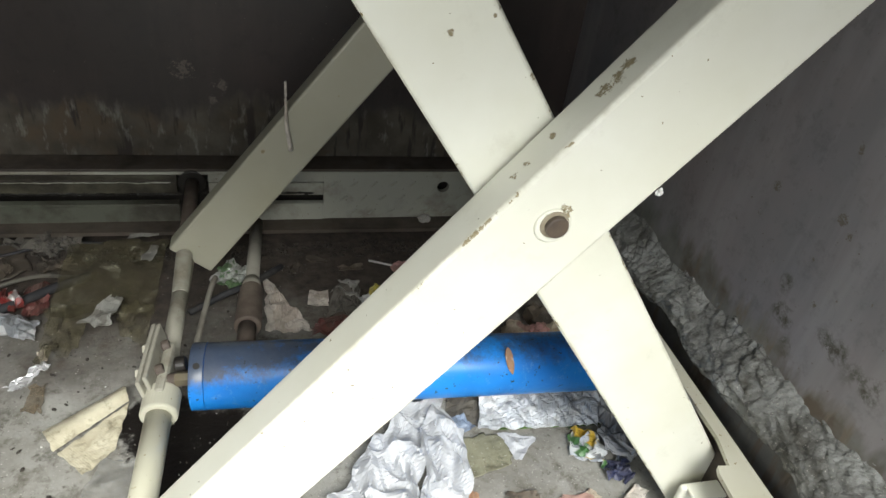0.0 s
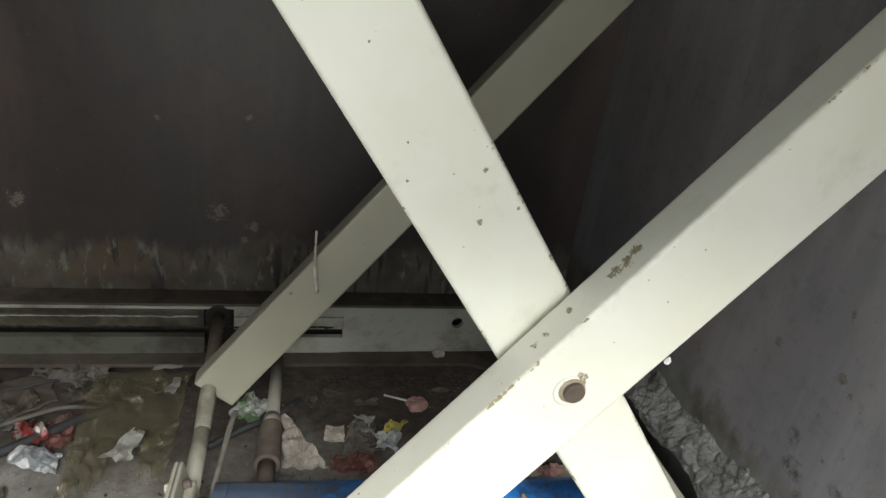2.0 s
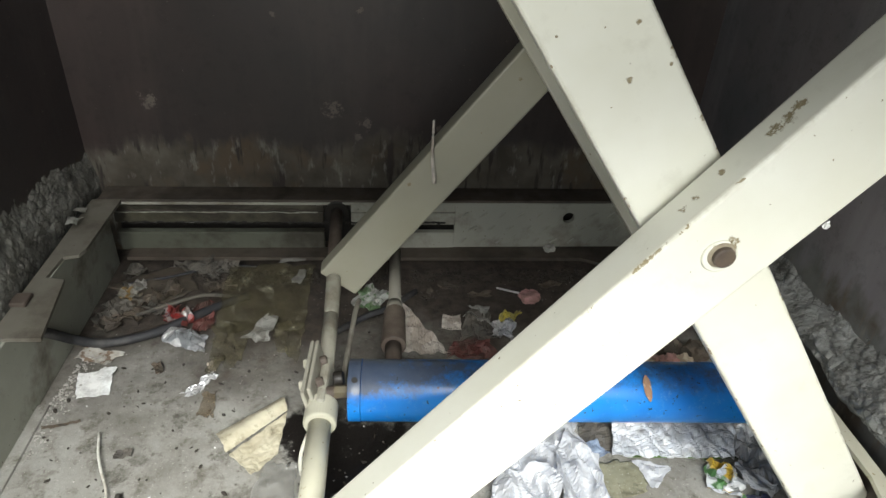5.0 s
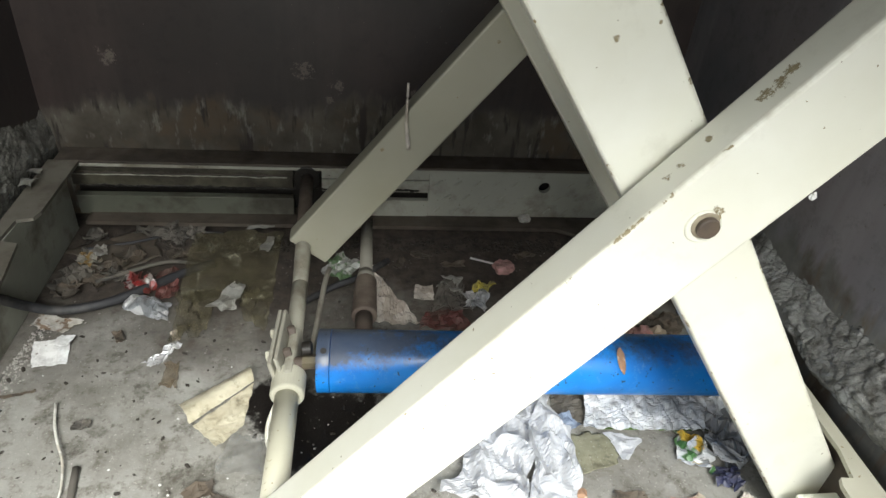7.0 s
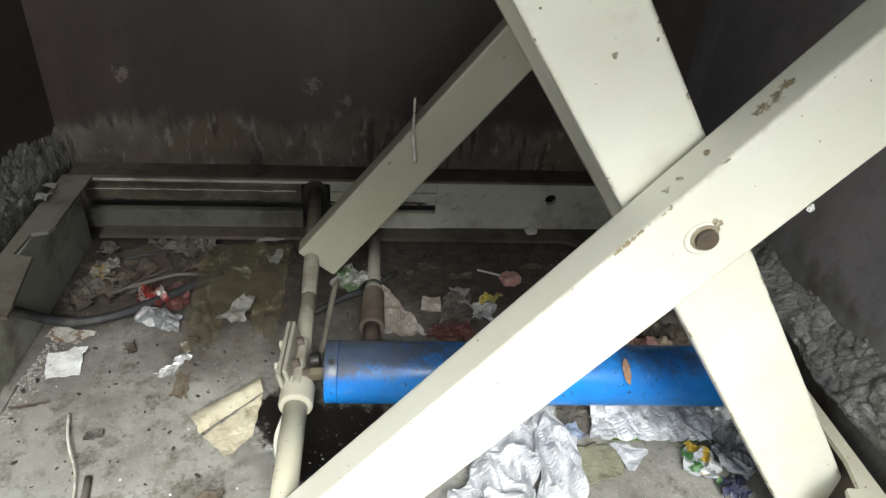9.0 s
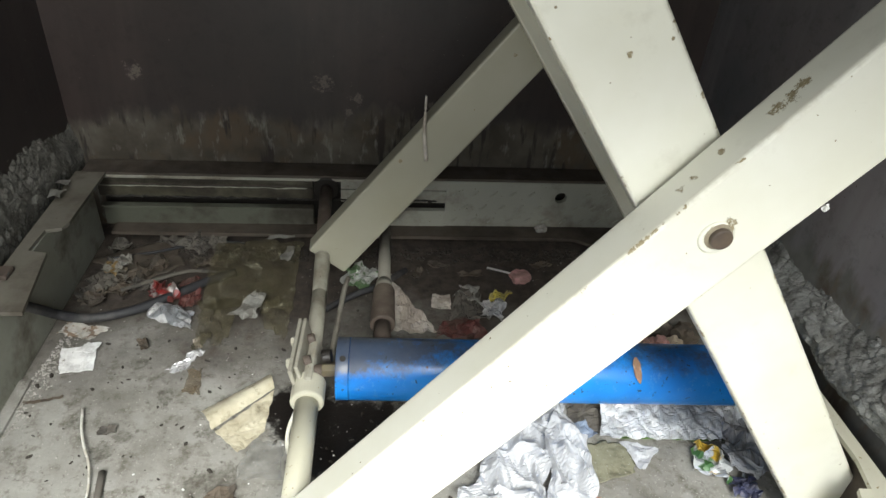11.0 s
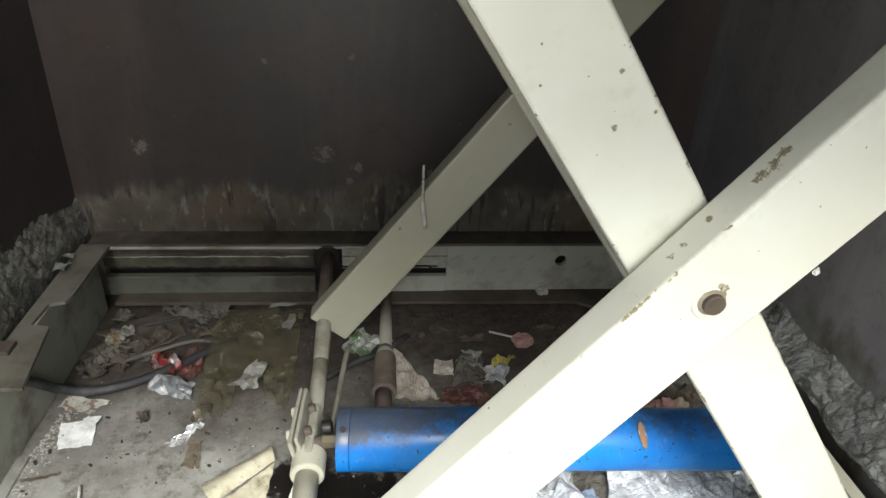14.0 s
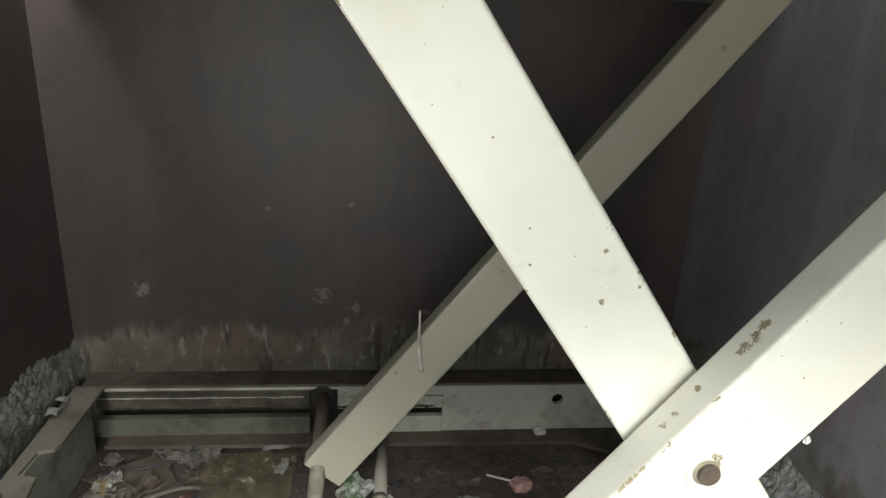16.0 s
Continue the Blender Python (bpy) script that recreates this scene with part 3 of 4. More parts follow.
def haunch(wall, inward, profile, seed, start, coarse, rise):
    """Broken, unplastered concrete that bulges from the foot of a side wall."""
    bm = bmesh.new()
    rows, cols = 340, 72
    grid = []
    for i in range(rows + 1):
        y = start + (BACK - start) * i / rows
        row = []
        for j in range(cols + 1):
            s = j / cols * (len(profile) - 1)
            k = min(int(s), len(profile) - 2)
            u = s - k
            d = profile[k][0] * (1 - u) + profile[k + 1][0] * u
            z = profile[k][1] * (1 - u) + profile[k + 1][1] * u
            z += rise * (BACK - y) * (1 - j / cols)
            p = Vector((y * 11, z * 11, seed))
            chunk = noise.voronoi(Vector((y * 34, z * 40, seed)) + 0.7 * noise.noise_vector(p * 1.5))[0]
            small = noise.voronoi(Vector((y * 90, z * 95, seed + 4)) + 0.8 * noise.noise_vector(p * 3))[0]
            fade = min(1.0, j / 14, (cols - j) / 6)
            k2 = coarse * (0.016 * noise.noise(p * 0.6) + 0.010 * min(0.5, chunk[1] - chunk[0]) + 0.004 * min(0.4, small[1] - small[0]) + 0.005 * noise.fractal(p * 2.2, 0.9, 2.1, 6) - 0.005)
            z2 = 0.022 * noise.noise(p * 0.7 + Vector((5, 5, 5))) + 0.004 * noise.noise(p * 4)
            row.append(bm.verts.new((wall + inward * (d + k2 * fade), y, max(z + z2, -0.01))))
        grid.append(row)
    for i in range(rows):
        for j in range(cols):
            bm.faces.new((grid[i][j], grid[i + 1][j], grid[i + 1][j + 1], grid[i][j + 1]))
    return bm


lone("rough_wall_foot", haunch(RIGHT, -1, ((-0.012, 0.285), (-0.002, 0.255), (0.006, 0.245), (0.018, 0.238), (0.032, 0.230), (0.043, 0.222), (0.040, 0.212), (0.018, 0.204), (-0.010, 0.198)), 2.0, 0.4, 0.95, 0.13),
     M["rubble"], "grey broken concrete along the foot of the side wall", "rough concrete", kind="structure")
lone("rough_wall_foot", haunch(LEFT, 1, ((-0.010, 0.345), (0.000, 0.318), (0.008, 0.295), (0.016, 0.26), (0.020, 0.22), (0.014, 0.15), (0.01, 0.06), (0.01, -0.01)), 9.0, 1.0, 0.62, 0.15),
     M["rubble_shaded"], "grey broken concrete along the foot of the side wall", "rough concrete", kind="structure")

# ---- scissor lift ----
lift = thing("scissor_lift", (0.3, 1.4, 0.0), "cream-painted steel scissor lift with blue hydraulic cylinder", "scissor lift")


def arm(place, angle, low, high, width, y0, y1, material):
    """A box-section arm whose axis passes place (x, z) at angle degrees, from low to high metres along it."""
    m = Matrix.Translation((place[0], 0, place[1])) @ Matrix.Rotation(-radians(angle), 4, "Y")
    bm = box(bmesh.new(), low, high, y0, y1, -width / 2, width / 2, 0.005, m, 3)
    return part("arm", bm, material, lift)


front_arm = arm((0.601, 0.677), 51.5, -0.74, 0.72, 0.118, 0.834, 0.890, M["cream_front"])
cross_arm = arm((0.605, 0.672), 125.5, -0.765, 0.70, 0.114, 0.904, 0.960, M["cream_cross"])
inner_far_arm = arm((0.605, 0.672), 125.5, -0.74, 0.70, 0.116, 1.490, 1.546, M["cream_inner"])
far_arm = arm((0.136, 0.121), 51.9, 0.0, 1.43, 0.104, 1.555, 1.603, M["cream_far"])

# pivot pin with its worn boss
boss = part("pivot_boss", tube(bmesh.new(), (0.600, 0.8305, 0.677), (0.600, 0.836, 0.677), 0.0205, seg=40, bevel=0.003), M["cream_front"], lift, "cream ring round the pin", smooth=False)
# rust brown ring that also paints the shade in the pin's groove
part("grime_ring", tube(bmesh.new(), (0.6005, 0.8296, 0.6795), (0.6005, 0.832, 0.6795), 0.0158, seg=32, bevel=0.001), M["rust"], boss, "rusty ring for the shaded groove round the pin")
part("pivot_pin", tube(bmesh.new(), (0.602, 0.8235, 0.679), (0.602, 0.97, 0.679), 0.0123, seg=32, bevel=0.002), M["pin"], lift, "rusty brown pin head")
bm = bmesh.new()
lump(bm, (0.712, 0.836, 0.714), (0.004, 0.0025, 0.0048), 3, 0.6, 2)
part("paint_flake", bm, M["white_bit"], lift, "loose white paint flake")

# hydraulic cylinder
cyl_a, cyl_b = Vector((0.177, 1.176, 0.150)), Vector((0.965, 1.140, 0.152))
axis = (cyl_b - cyl_a).normalized()
barrel = part("cylinder", tube(bmesh.new(), cyl_a + axis * 0.024, cyl_b, 0.058, seg=72, bevel=0.0007), M["blue"], lift, "blue-painted hydraulic cylinder, grimy on top", smooth=False)
part("end_cap", tube(bmesh.new(), cyl_a, cyl_a + axis * 0.0232, 0.0582, seg=72, bevel=0.0007), M["blue"], barrel)
# flat black disc, painted dark like the inside of a hole
part("port", tube(bmesh.new(), cyl_a + Vector((0.011, -0.026, 0.047)), cyl_a + Vector((0.011, -0.0287, 0.0521)), 0.0056, seg=16), M["flat_black"], barrel, "small dark port hole")
for f in (barrel, *barrel.children):
    for p in f.data.polygons:
        p.use_smooth = len(p.vertices) == 4 and p.area > 1e-6
part("gland", tube(bmesh.new(), (0.130, 1.182, 0.135), (0.180, 1.177, 0.148), 0.013, seg=24, bevel=0.003), M["dark_steel"], lift, "dirty steel gland")
part("gland_nut", tube(bmesh.new(), (0.150, 1.165, 0.158), (0.176, 1.163, 0.160), 0.012, seg=6, bevel=0.001), M["brass"], lift)
part("grease_collar", tube(bmesh.new(), (0.148, 1.19, 0.165), (0.166, 1.19, 0.168), 0.014, seg=18, bevel=0.003), M["flat_black"], lift, "black greasy collar")

# cross rod with its clamp
part("cross_rod", tube(bmesh.new(), (0.119, 0.86, 0.118), (0.1245, 1.17, 0.118), 0.0215, seg=36), M["cream_dirty"], lift, smooth=True)
part("cross_rod", tube(bmesh.new(), (0.1245, 1.15, 0.118), (0.128, 1.56, 0.118), 0.0165, seg=36), M["rod_light"], lift, smooth=True)
part("rod_end", tube(bmesh.new(), (0.127, 1.44, 0.119), (0.1270, 1.5525, 0.1420), 0.0168, seg=32, bevel=0.003), M["rod_light"], lift, smooth=False)
part("roller_axle", tube(bmesh.new(), (0.124, 1.60, 0.128), (0.122, 1.842, 0.166), 0.0165, seg=28), M["dark_steel"], lift, "dark greasy roller axle", smooth=True)
part("roller", tube(bmesh.new(), (0.122, 1.822, 0.165), (0.122, 1.86, 0.168), 0.034, seg=32, bevel=0.003), M["flat_black"], lift, "black greasy roller")
clamp = part("clamp", tube(bmesh.new(), (0.1235, 1.118, 0.118), (0.1250, 1.172, 0.119), 0.031, seg=36, bevel=0.005), M["cream_dirty"], lift, "cream two-bolt rod clamp")
bm = bmesh.new()
m = Matrix.Translation((0.105, 1.225, 0.135)) @ Matrix.Rotation(radians(-3), 4, "Z") @ Matrix.Rotation(radians(-12), 4, "Y")
box(bm, -0.007, 0.001, -0.075, 0.075, -0.03, 0.034, 0.003, m)
part("jaw", bm, M["rod_light"], clamp)
bm = bmesh.new()
box(bm, 0.005, 0.013, -0.070, 0.068, -0.03, 0.038, 0.003, m)
part("jaw", bm, M["rod_light"], clamp)
bm = bmesh.new()
box(bm, 0.014, 0.034, -0.080, 0.045, -0.03, 0.012, 0.008, m)
part("jaw", bm, M["rod_light"], clamp)
for dy in (-0.030, 0.030):
    part("bolt_head", tube(bmesh.new(), m @ Vector((-0.019, dy, 0.012)), m @ Vector((-0.007, dy, 0.012)), 0.0105, seg=6, bevel=0.001), M["cream_dirty"], clamp)
    part("nut", tube(bmesh.new(), m @ Vector((0.013, dy, 0.012)), m @ Vector((0.027, dy + 0.004, 0.012)), 0.0105, seg=14, bevel=0.003), M["dark_steel"], clamp)
part("return_pipe", pipe(bmesh.new(), spline(((0.186, 1.553, 0.075), (0.178, 1.50, 0.078), (0.166, 1.36, 0.082), (0.158, 1.27, 0.075)), 16), 0.006), M["feed"], lift, smooth=True)
part("bleed_tube", pipe(bmesh.new(), spline(((0.096, 1.15, 0.06), (0.085, 1.12, 0.04), (0.088, 1.085, 0.03), (0.102, 1.06, 0.05)), 14), 0.004), M["cream"], lift, smooth=True)

# feed pipe into the back of the cylinder
feed = part("feed_pipe", tube(bmesh.new(), (0.276, 1.70, 0.125), (0.268, 1.42, 0.130), 0.0145, seg=24), M["feed"], lift, "grey steel feed pipe", smooth=True)
part("coupling", tube(bmesh.new(), (0.2685, 1.435, 0.130), (0.263, 1.315, 0.133), 0.0235, 0.0265, seg=32, bevel=0.003), M["dark_steel"], feed, "dusty brown coupling")
part("collar", tube(bmesh.new(), (0.2685, 1.465, 0.130), (0.2682, 1.43, 0.131), 0.017, 0.022, seg=32), M["feed"], feed, smooth=True)
part("neck", tube(bmesh.new(), (0.263, 1.33, 0.133), (0.260, 1.21, 0.140), 0.0175, seg=24), M["dark_steel"], feed, smooth=True)

# foot bracket of the cross arm
bracket = part("foot_bracket", box(bmesh.new(), 0.975, 1.066, 0.868, 0.880, 0.03, 0.115, 0.005), M["cream"], lift, "cream foot bracket")
part("bracket_lip", box(bmesh.new(), 0.985, 1.062, 0.846, 0.878, 0.108, 0.116, 0.003), M["cream"], bracket)

# ---- base frame of channels ----
base = thing("base_frame", (0.3, 1.86, 0.0), "dusty grey-green steel channel base frame on the floor", "base frame")
part("top_flange", box(bmesh.new(), -0.485, 1.04, 1.824, 1.897, 0.194, 0.2025, 0.002), M["flange"], base, "brown dusty top flange")
part("flange_lip", box(bmesh.new(), -0.44, 1.04, 1.8215, 1.8275, 0.1875, 0.1955, 0.0015), M["plate"], base)
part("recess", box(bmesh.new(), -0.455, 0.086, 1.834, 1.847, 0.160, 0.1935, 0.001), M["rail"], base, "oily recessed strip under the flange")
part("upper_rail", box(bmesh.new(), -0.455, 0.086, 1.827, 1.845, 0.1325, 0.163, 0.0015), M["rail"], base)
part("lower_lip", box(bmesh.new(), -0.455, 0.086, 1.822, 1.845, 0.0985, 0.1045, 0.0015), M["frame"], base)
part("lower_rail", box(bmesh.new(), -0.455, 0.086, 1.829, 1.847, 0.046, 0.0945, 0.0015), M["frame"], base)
part("upper_rail", box(bmesh.new(), 0.160, 0.4435, 1.827, 1.845, 0.125, 0.161, 0.001), M["plate"], base)
part("upper_rail", box(bmesh.new(), 0.160, 0.4435, 1.828, 1.845, 0.1635, 0.1935, 0.001), M["plate"], base)
part("lower_rail", box(bmesh.new(), 0.160, 0.4435, 1.827, 1.845, 0.046, 0.099, 0.001), M["plate"], base)
# ragged weld and rust runs along the recess
for k, (z, r, mat) in enumerate(((0.179, 0.0028, "rail"), (0.1675, 0.0034, "flange"), (0.1625, 0.0022, "plate"))):
    part("weld_bead", pipe(bmesh.new(), [(-0.45 + 0.009 * i, 1.832 - 0.002 * k, z + 0.0035 * noise.noise(Vector((i * 0.21, k * 5, 0))) + 0.0014 * noise.noise(Vector((i * 0.9, k * 5, 2)))) for i in range(59)],
                           lambda t, r=r, k=k: r * (0.45 + 1.1 * abs(noise.noise(Vector((t * 34, k * 3, 7))))), 8), M[mat], base)
# near-black panel that darkens the slot from behind
part("back_web", box(bmesh.new(), -0.46, 1.04, 1.872, 1.88, 0.045, 0.194), M["flat_black"], base, "black back of the channel, behind the slot")
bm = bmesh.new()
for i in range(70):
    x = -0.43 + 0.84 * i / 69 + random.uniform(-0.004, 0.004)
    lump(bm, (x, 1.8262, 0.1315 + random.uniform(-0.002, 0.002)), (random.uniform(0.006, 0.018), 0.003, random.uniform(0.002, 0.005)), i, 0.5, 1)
tagged(part("grease", bm, M["flat_black"], base, "black grease along the slot"), kind="stuff")
plate = part("web_plate", prism([(0.444, 0.052), (1.035, 0.052), (1.035, 0.194), (0.444, 0.194)], 1.827, 1.842, (0.764, 0.147, 0.0165)), M["plate"], base, "chequered grey-green plate with a round hole")
bar_mesh = finish(box(bmesh.new(), -0.012, 0.012, -0.0022, 0.0022, -0.003, 0.003, 0.0012, None, 1), "tread_bar", M["plate"])
for i in range(11):
    for j in range(3):
        x, z = 0.47 + 0.052 * i + (0.026 if j % 2 else 0), 0.072 + 0.042 * j
        if abs(x - 0.764) + abs(z - 0.147) > 0.045 and x < 1.02:
            bar = new("tread_bar", bar_mesh)
            bar.parent = plate
            bar.matrix_basis = Matrix.Translation((x, 1.8268, z)) @ Matrix.Rotation(radians(-35 if (i + j) % 2 else -42), 4, "Y")
part("bottom_flange", prism([(-0.43, 1.832), (-0.43, 1.785), (0.80, 1.770), (0.862, 1.735), (0.97, 1.69), (1.03, 1.69), (1.03, 1.832)], 0.040, 0.050, axis="z"), M["flange"], base, "dirty bottom flange")
part("side_web", box(bmesh.new(), -0.476, -0.468, 0.86, 1.826, 0.0, 0.194, 0.002), M["web_side"], base)
part("side_flange", prism([(-0.497, 1.826), (-0.426, 1.826), (-0.430, 1.590), (-0.437, 1.565), (-0.468, 1.556), (-0.472, 1.478), (-0.432, 1.470), (-0.403, 1.278), (-0.497, 1.278)], 0.194, 0.202, axis="z"), M["flange_side"], base, "notched side flange")
pad = part("pad", box(bmesh.new(), -0.512, -0.468, 1.372, 1.410, 0.2025, 0.213, 0.003), M["dark_steel"], base, "small dark bolted pad")
part("side_web", box(bmesh.new(), 1.046, 1.052, 0.66, 1.826, 0.0, 0.192, 0.002), M["flange"], base)
part("side_flange", prism([(1.030, 1.826), (1.052, 1.826), (1.052, 0.62), (0.975, 0.62), (0.990, 0.835), (0.996, 0.848), (1.016, 0.846), (1.028, 0.90)], 0.192, 0.201, axis="z"), M["cream_dirty"], base, "chipped cream side flange")
part("floor_plate", box(bmesh.new(), -0.60, -0.445, 0.7, 1.30, 0.0, 0.007, 0.002), M["floor"], base, "dirty floor plate")

# ---- deck of the lift, overhead ----
deck = thing("lift_deck", (0.3, 1.3, 1.31), "dark steel underside of the lift deck", "lift deck")
part("deck_plate", box(bmesh.new(), -0.43, 1.07, 0.21, 1.89, 1.31, 1.33), M["deck"], deck)
part("deck_beam", box(bmesh.new(), -0.43, 1.07, 1.80, 1.87, 1.193, 1.31, 0.003), M["deck"], deck)

# ---- hoses ----
lone("hydraulic_hose", pipe(bmesh.new(), spline(((-0.462, 1.31, 0.180), (-0.458, 1.376, 0.135), (-0.456, 1.425, 0.085), (-0.448, 1.462, 0.042), (-0.393, 1.476, 0.018), (-0.31, 1.497, 0.02), (-0.24, 1.545, 0.02), (-0.16, 1.62, 0.014), (-0.10, 1.66, 0.012)), 60), 0.0108, 14),
     M["rubber"], "thick black rubber hose curving over the floor", "hose", smooth=True)
lone("cable", pipe(bmesh.new(), spline(((-0.35, 1.575, 0.02), (-0.27, 1.60, 0.035), (-0.2, 1.64, 0.03), (-0.12, 1.655, 0.012)), 30), 0.005, 10), M["grey_rag"], "dusty thin cable beside the hose", "cable", smooth=True)
lone("cable", pipe(bmesh.new(), spline(((-0.43, 1.72, 0.006), (-0.30, 1.755, 0.01), (-0.20, 1.80, 0.01), (-0.1, 1.80, 0.006)), 24), 0.004, 8), M["rubber"], "dusty black cable lying on the floor", "cable", smooth=True)
lone("hydraulic_hose", pipe(bmesh.new(), spline(((0.13, 1.50, 0.02), (0.20, 1.545, 0.03), (0.26, 1.575, 0.035), (0.33, 1.66, 0.02)), 24), 0.008, 10), M["rubber"], "thin black hose passing under the feed pipe", "hose", smooth=True)
lone("straw_stick", pipe(bmesh.new(), spline(((-0.318, 1.215, 0.010), (-0.303, 1.165, 0.012), (-0.283, 1.12, 0.014), (-0.262, 1.08, 0.012), (-0.248, 1.03, 0.008), (-0.245, 0.99, 0.006)), 26), lambda t: 0.0027 - 0.0008 * t, 8), M["straw"], "pale broken straw on the floor", "straw", smooth=True)

lone("stick", pipe(bmesh.new(), [(-0.237, 1.069, 0.006), (-0.233, 1.044, 0.006), (-0.229, 1.020, 0.006), (-0.223, 0.984, 0.006)], 0.0065, 8), M["grey_rag"], "short grey stick beside the straw", "stick", smooth=True)

# ---- litter ----
square = thing("paper_scrap", (-0.38, 1.36, 0.0), "torn white paper square with a folded corner", "paper", "litter on the pit floor")
layer("panel", M["paper"], square, [(-0.402, 1.318), (-0.336, 1.326), (-0.352, 1.404), (-0.424, 1.390)], n=10, amp=0.003, ragged=0.05, seed=1, fold=lambda u, v: 0.006 * max(0.0, u + v - 1.25))
layer("corner", M["paper"], square, [(-0.385, 1.375), (-0.348, 1.372), (-0.340, 1.402), (-0.372, 1.405)], n=8, amp=0.004, ragged=0.1, seed=2, z=0.010)
litter("printed_scrap", M["print_scrap"], "brown and white printed paper scrap", "paper", [(-0.452, 1.44), (-0.372, 1.415), (-0.345, 1.455), (-0.44, 1.475)], n=12, amp=0.010, ragged=0.1, seed=3)
litter("foil_scrap", M["foil"], "crumpled shiny silver foil", "foil", [(-0.187, 1.315), (-0.158, 1.312), (-0.118, 1.378), (-0.140, 1.385)], n=12, amp=0.016, ragged=0.1, seed=4, freq=55)
litter("film_scrap", M["tan_film"], "dirty brownish clear film strip", "film", [(-0.140, 1.258), (-0.106, 1.25), (-0.112, 1.325), (-0.143, 1.32)], n=12, amp=0.012, ragged=0.14, seed=5)
litter("snack_wrapper", M["pouch"], "grey-white crumpled snack wrapper", "wrapper", [(-0.270, 1.484), (-0.167, 1.440), (-0.168, 1.503), (-0.278, 1.547)], n=22, amp=0.010, ragged=0.03, seed=6, z=0.008, freq=40, fold=lambda u, v: 0.020 * math.sin(math.pi * u) ** 0.6 * math.sin(math.pi * v))
litter("snack_wrapper", M["red_film"], "bright red crumpled wrapper", "wrapper", [(-0.271, 1.537), (-0.211, 1.541), (-0.226, 1.578), (-0.296, 1.601)], n=14, amp=0.030, ragged=0.1, seed=7, z=0.012, freq=40)
litter("snack_wrapper", M["maroon"], "dull dark red film", "wrapper", [(-0.214, 1.531), (-0.162, 1.530), (-0.182, 1.644), (-0.227, 1.614)], n=10, amp=0.016, seed=8)
olive_bag = thing("plastic_bag", (-0.05, 1.62, 0.0), "crumpled olive translucent plastic bag lying flat on the floor", "plastic bag", "litter on the pit floor")
layer("body", M["bag"], olive_bag, [(-0.150, 1.50), (0.052, 1.50), (0.060, 1.775), (-0.165, 1.775)], n=40, amp=0.011, ragged=0.03, seed=9, z=0.020, freq=13, grain=(1.3, 0.7), curl=0.006, smooth=True)
layer("handle", M["bag"], olive_bag, [(-0.140, 1.355), (-0.085, 1.375), (-0.045, 1.54), (-0.160, 1.535)], n=24, amp=0.022, ragged=0.05, seed=10, z=0.018, freq=28, grain=(1.6, 0.5), smooth=True)
layer("handle", M["bag"], olive_bag, [(0.005, 1.425), (0.048, 1.40), (0.056, 1.53), (-0.025, 1.54)], n=20, amp=0.020, ragged=0.05, seed=18, z=0.018, freq=28, grain=(1.6, 0.5), smooth=True)
litter("paper_scrap", M["dusty_shaded_scrap"], "dusty white scrap on the plastic bag", "paper", [(-0.075, 1.448), (-0.018, 1.44), (-0.006, 1.53), (-0.035, 1.535)], n=12, amp=0.010, ragged=0.12, seed=11, z=0.044)
litter("paper_scrap", M["dusty_shaded_scrap"], "white folded scrap on the plastic bag", "paper", [(-0.03, 1.76), (0.035, 1.77), (0.04, 1.80), (-0.035, 1.805)], n=8, amp=0.006, seed=12, z=0.045)
litter("paper_scrap", M["dusty_shaded_scrap"], "small shiny scrap on the bag", "paper", [(0.01, 1.66), (0.035, 1.66), (0.045, 1.72), (0.025, 1.725)], n=8, amp=0.012, seed=13, z=0.044)

card = thing("cardboard_piece", (-0.01, 1.19, 0.0), "torn yellowed corrugated card, folded over beside the oil", "cardboard", "litter on the pit floor")
layer("flap", M["card"], card, [(-0.089, 1.192), (-0.060, 1.148), (0.045, 1.252), (0.030, 1.290)], n=40, amp=0.002, ragged=0.02, seed=14, z=0.020, fold=lambda u, v: 0.010 * math.sin(math.pi * u))
layer("panel", M["card"], card, [(-0.058, 1.155), (-0.008, 1.099), (0.035, 1.150), (0.043, 1.258)], n=40, amp=0.004, ragged=0.04, seed=15, z=0.006)
litter("film_scrap", M["clear"], "dirty clear film beside the card", "film", [(-0.01, 1.045), (0.075, 1.04), (0.075, 1.125), (0.02, 1.135)], n=12, amp=0.010, seed=16)
for k, (x, y, w, h, turn, mat, what) in enumerate((
        (-0.405, 1.545, 0.05, 0.045, 30, "brown_leaf", "curled brown dry leaf"), (-0.36, 1.585, 0.06, 0.05, -20, "brown_leaf", "curled brown dry leaf"),
        (-0.40, 1.625, 0.06, 0.07, 60, "grey_rag", "grey torn paper piece"), (-0.345, 1.64, 0.055, 0.05, 10, "brown_leaf", "brown crumpled paper piece"),
        (-0.31, 1.60, 0.06, 0.035, -35, "grey_rag", "grey torn paper piece"), (-0.39, 1.70, 0.05, 0.04, 15, "dusty_shaded_scrap", "pale crumpled scrap"),
        (-0.28, 1.79, 0.075, 0.035, -5, "grey_rag", "flat grey paper piece"),
        (-0.30, 1.675, 0.07, 0.05, 40, "brown_leaf", "curled brown dry leaf"), (-0.42, 1.58, 0.04, 0.05, -60, "grey_rag", "small grey paper curl"),
        (-0.18, 1.70, 0.07, 0.05, 15, "brown_leaf", "curled brown dry leaf"), (-0.41, 1.77, 0.05, 0.04, 35, "grey_rag", "grey torn paper piece"))):
    litter("scrap", M[mat], what + " among the litter", "scrap", around(x, y, w, h, turn), n=10, amp=0.018, ragged=0.16, seed=20 + k, z=0.004, curl=0.016, freq=30)
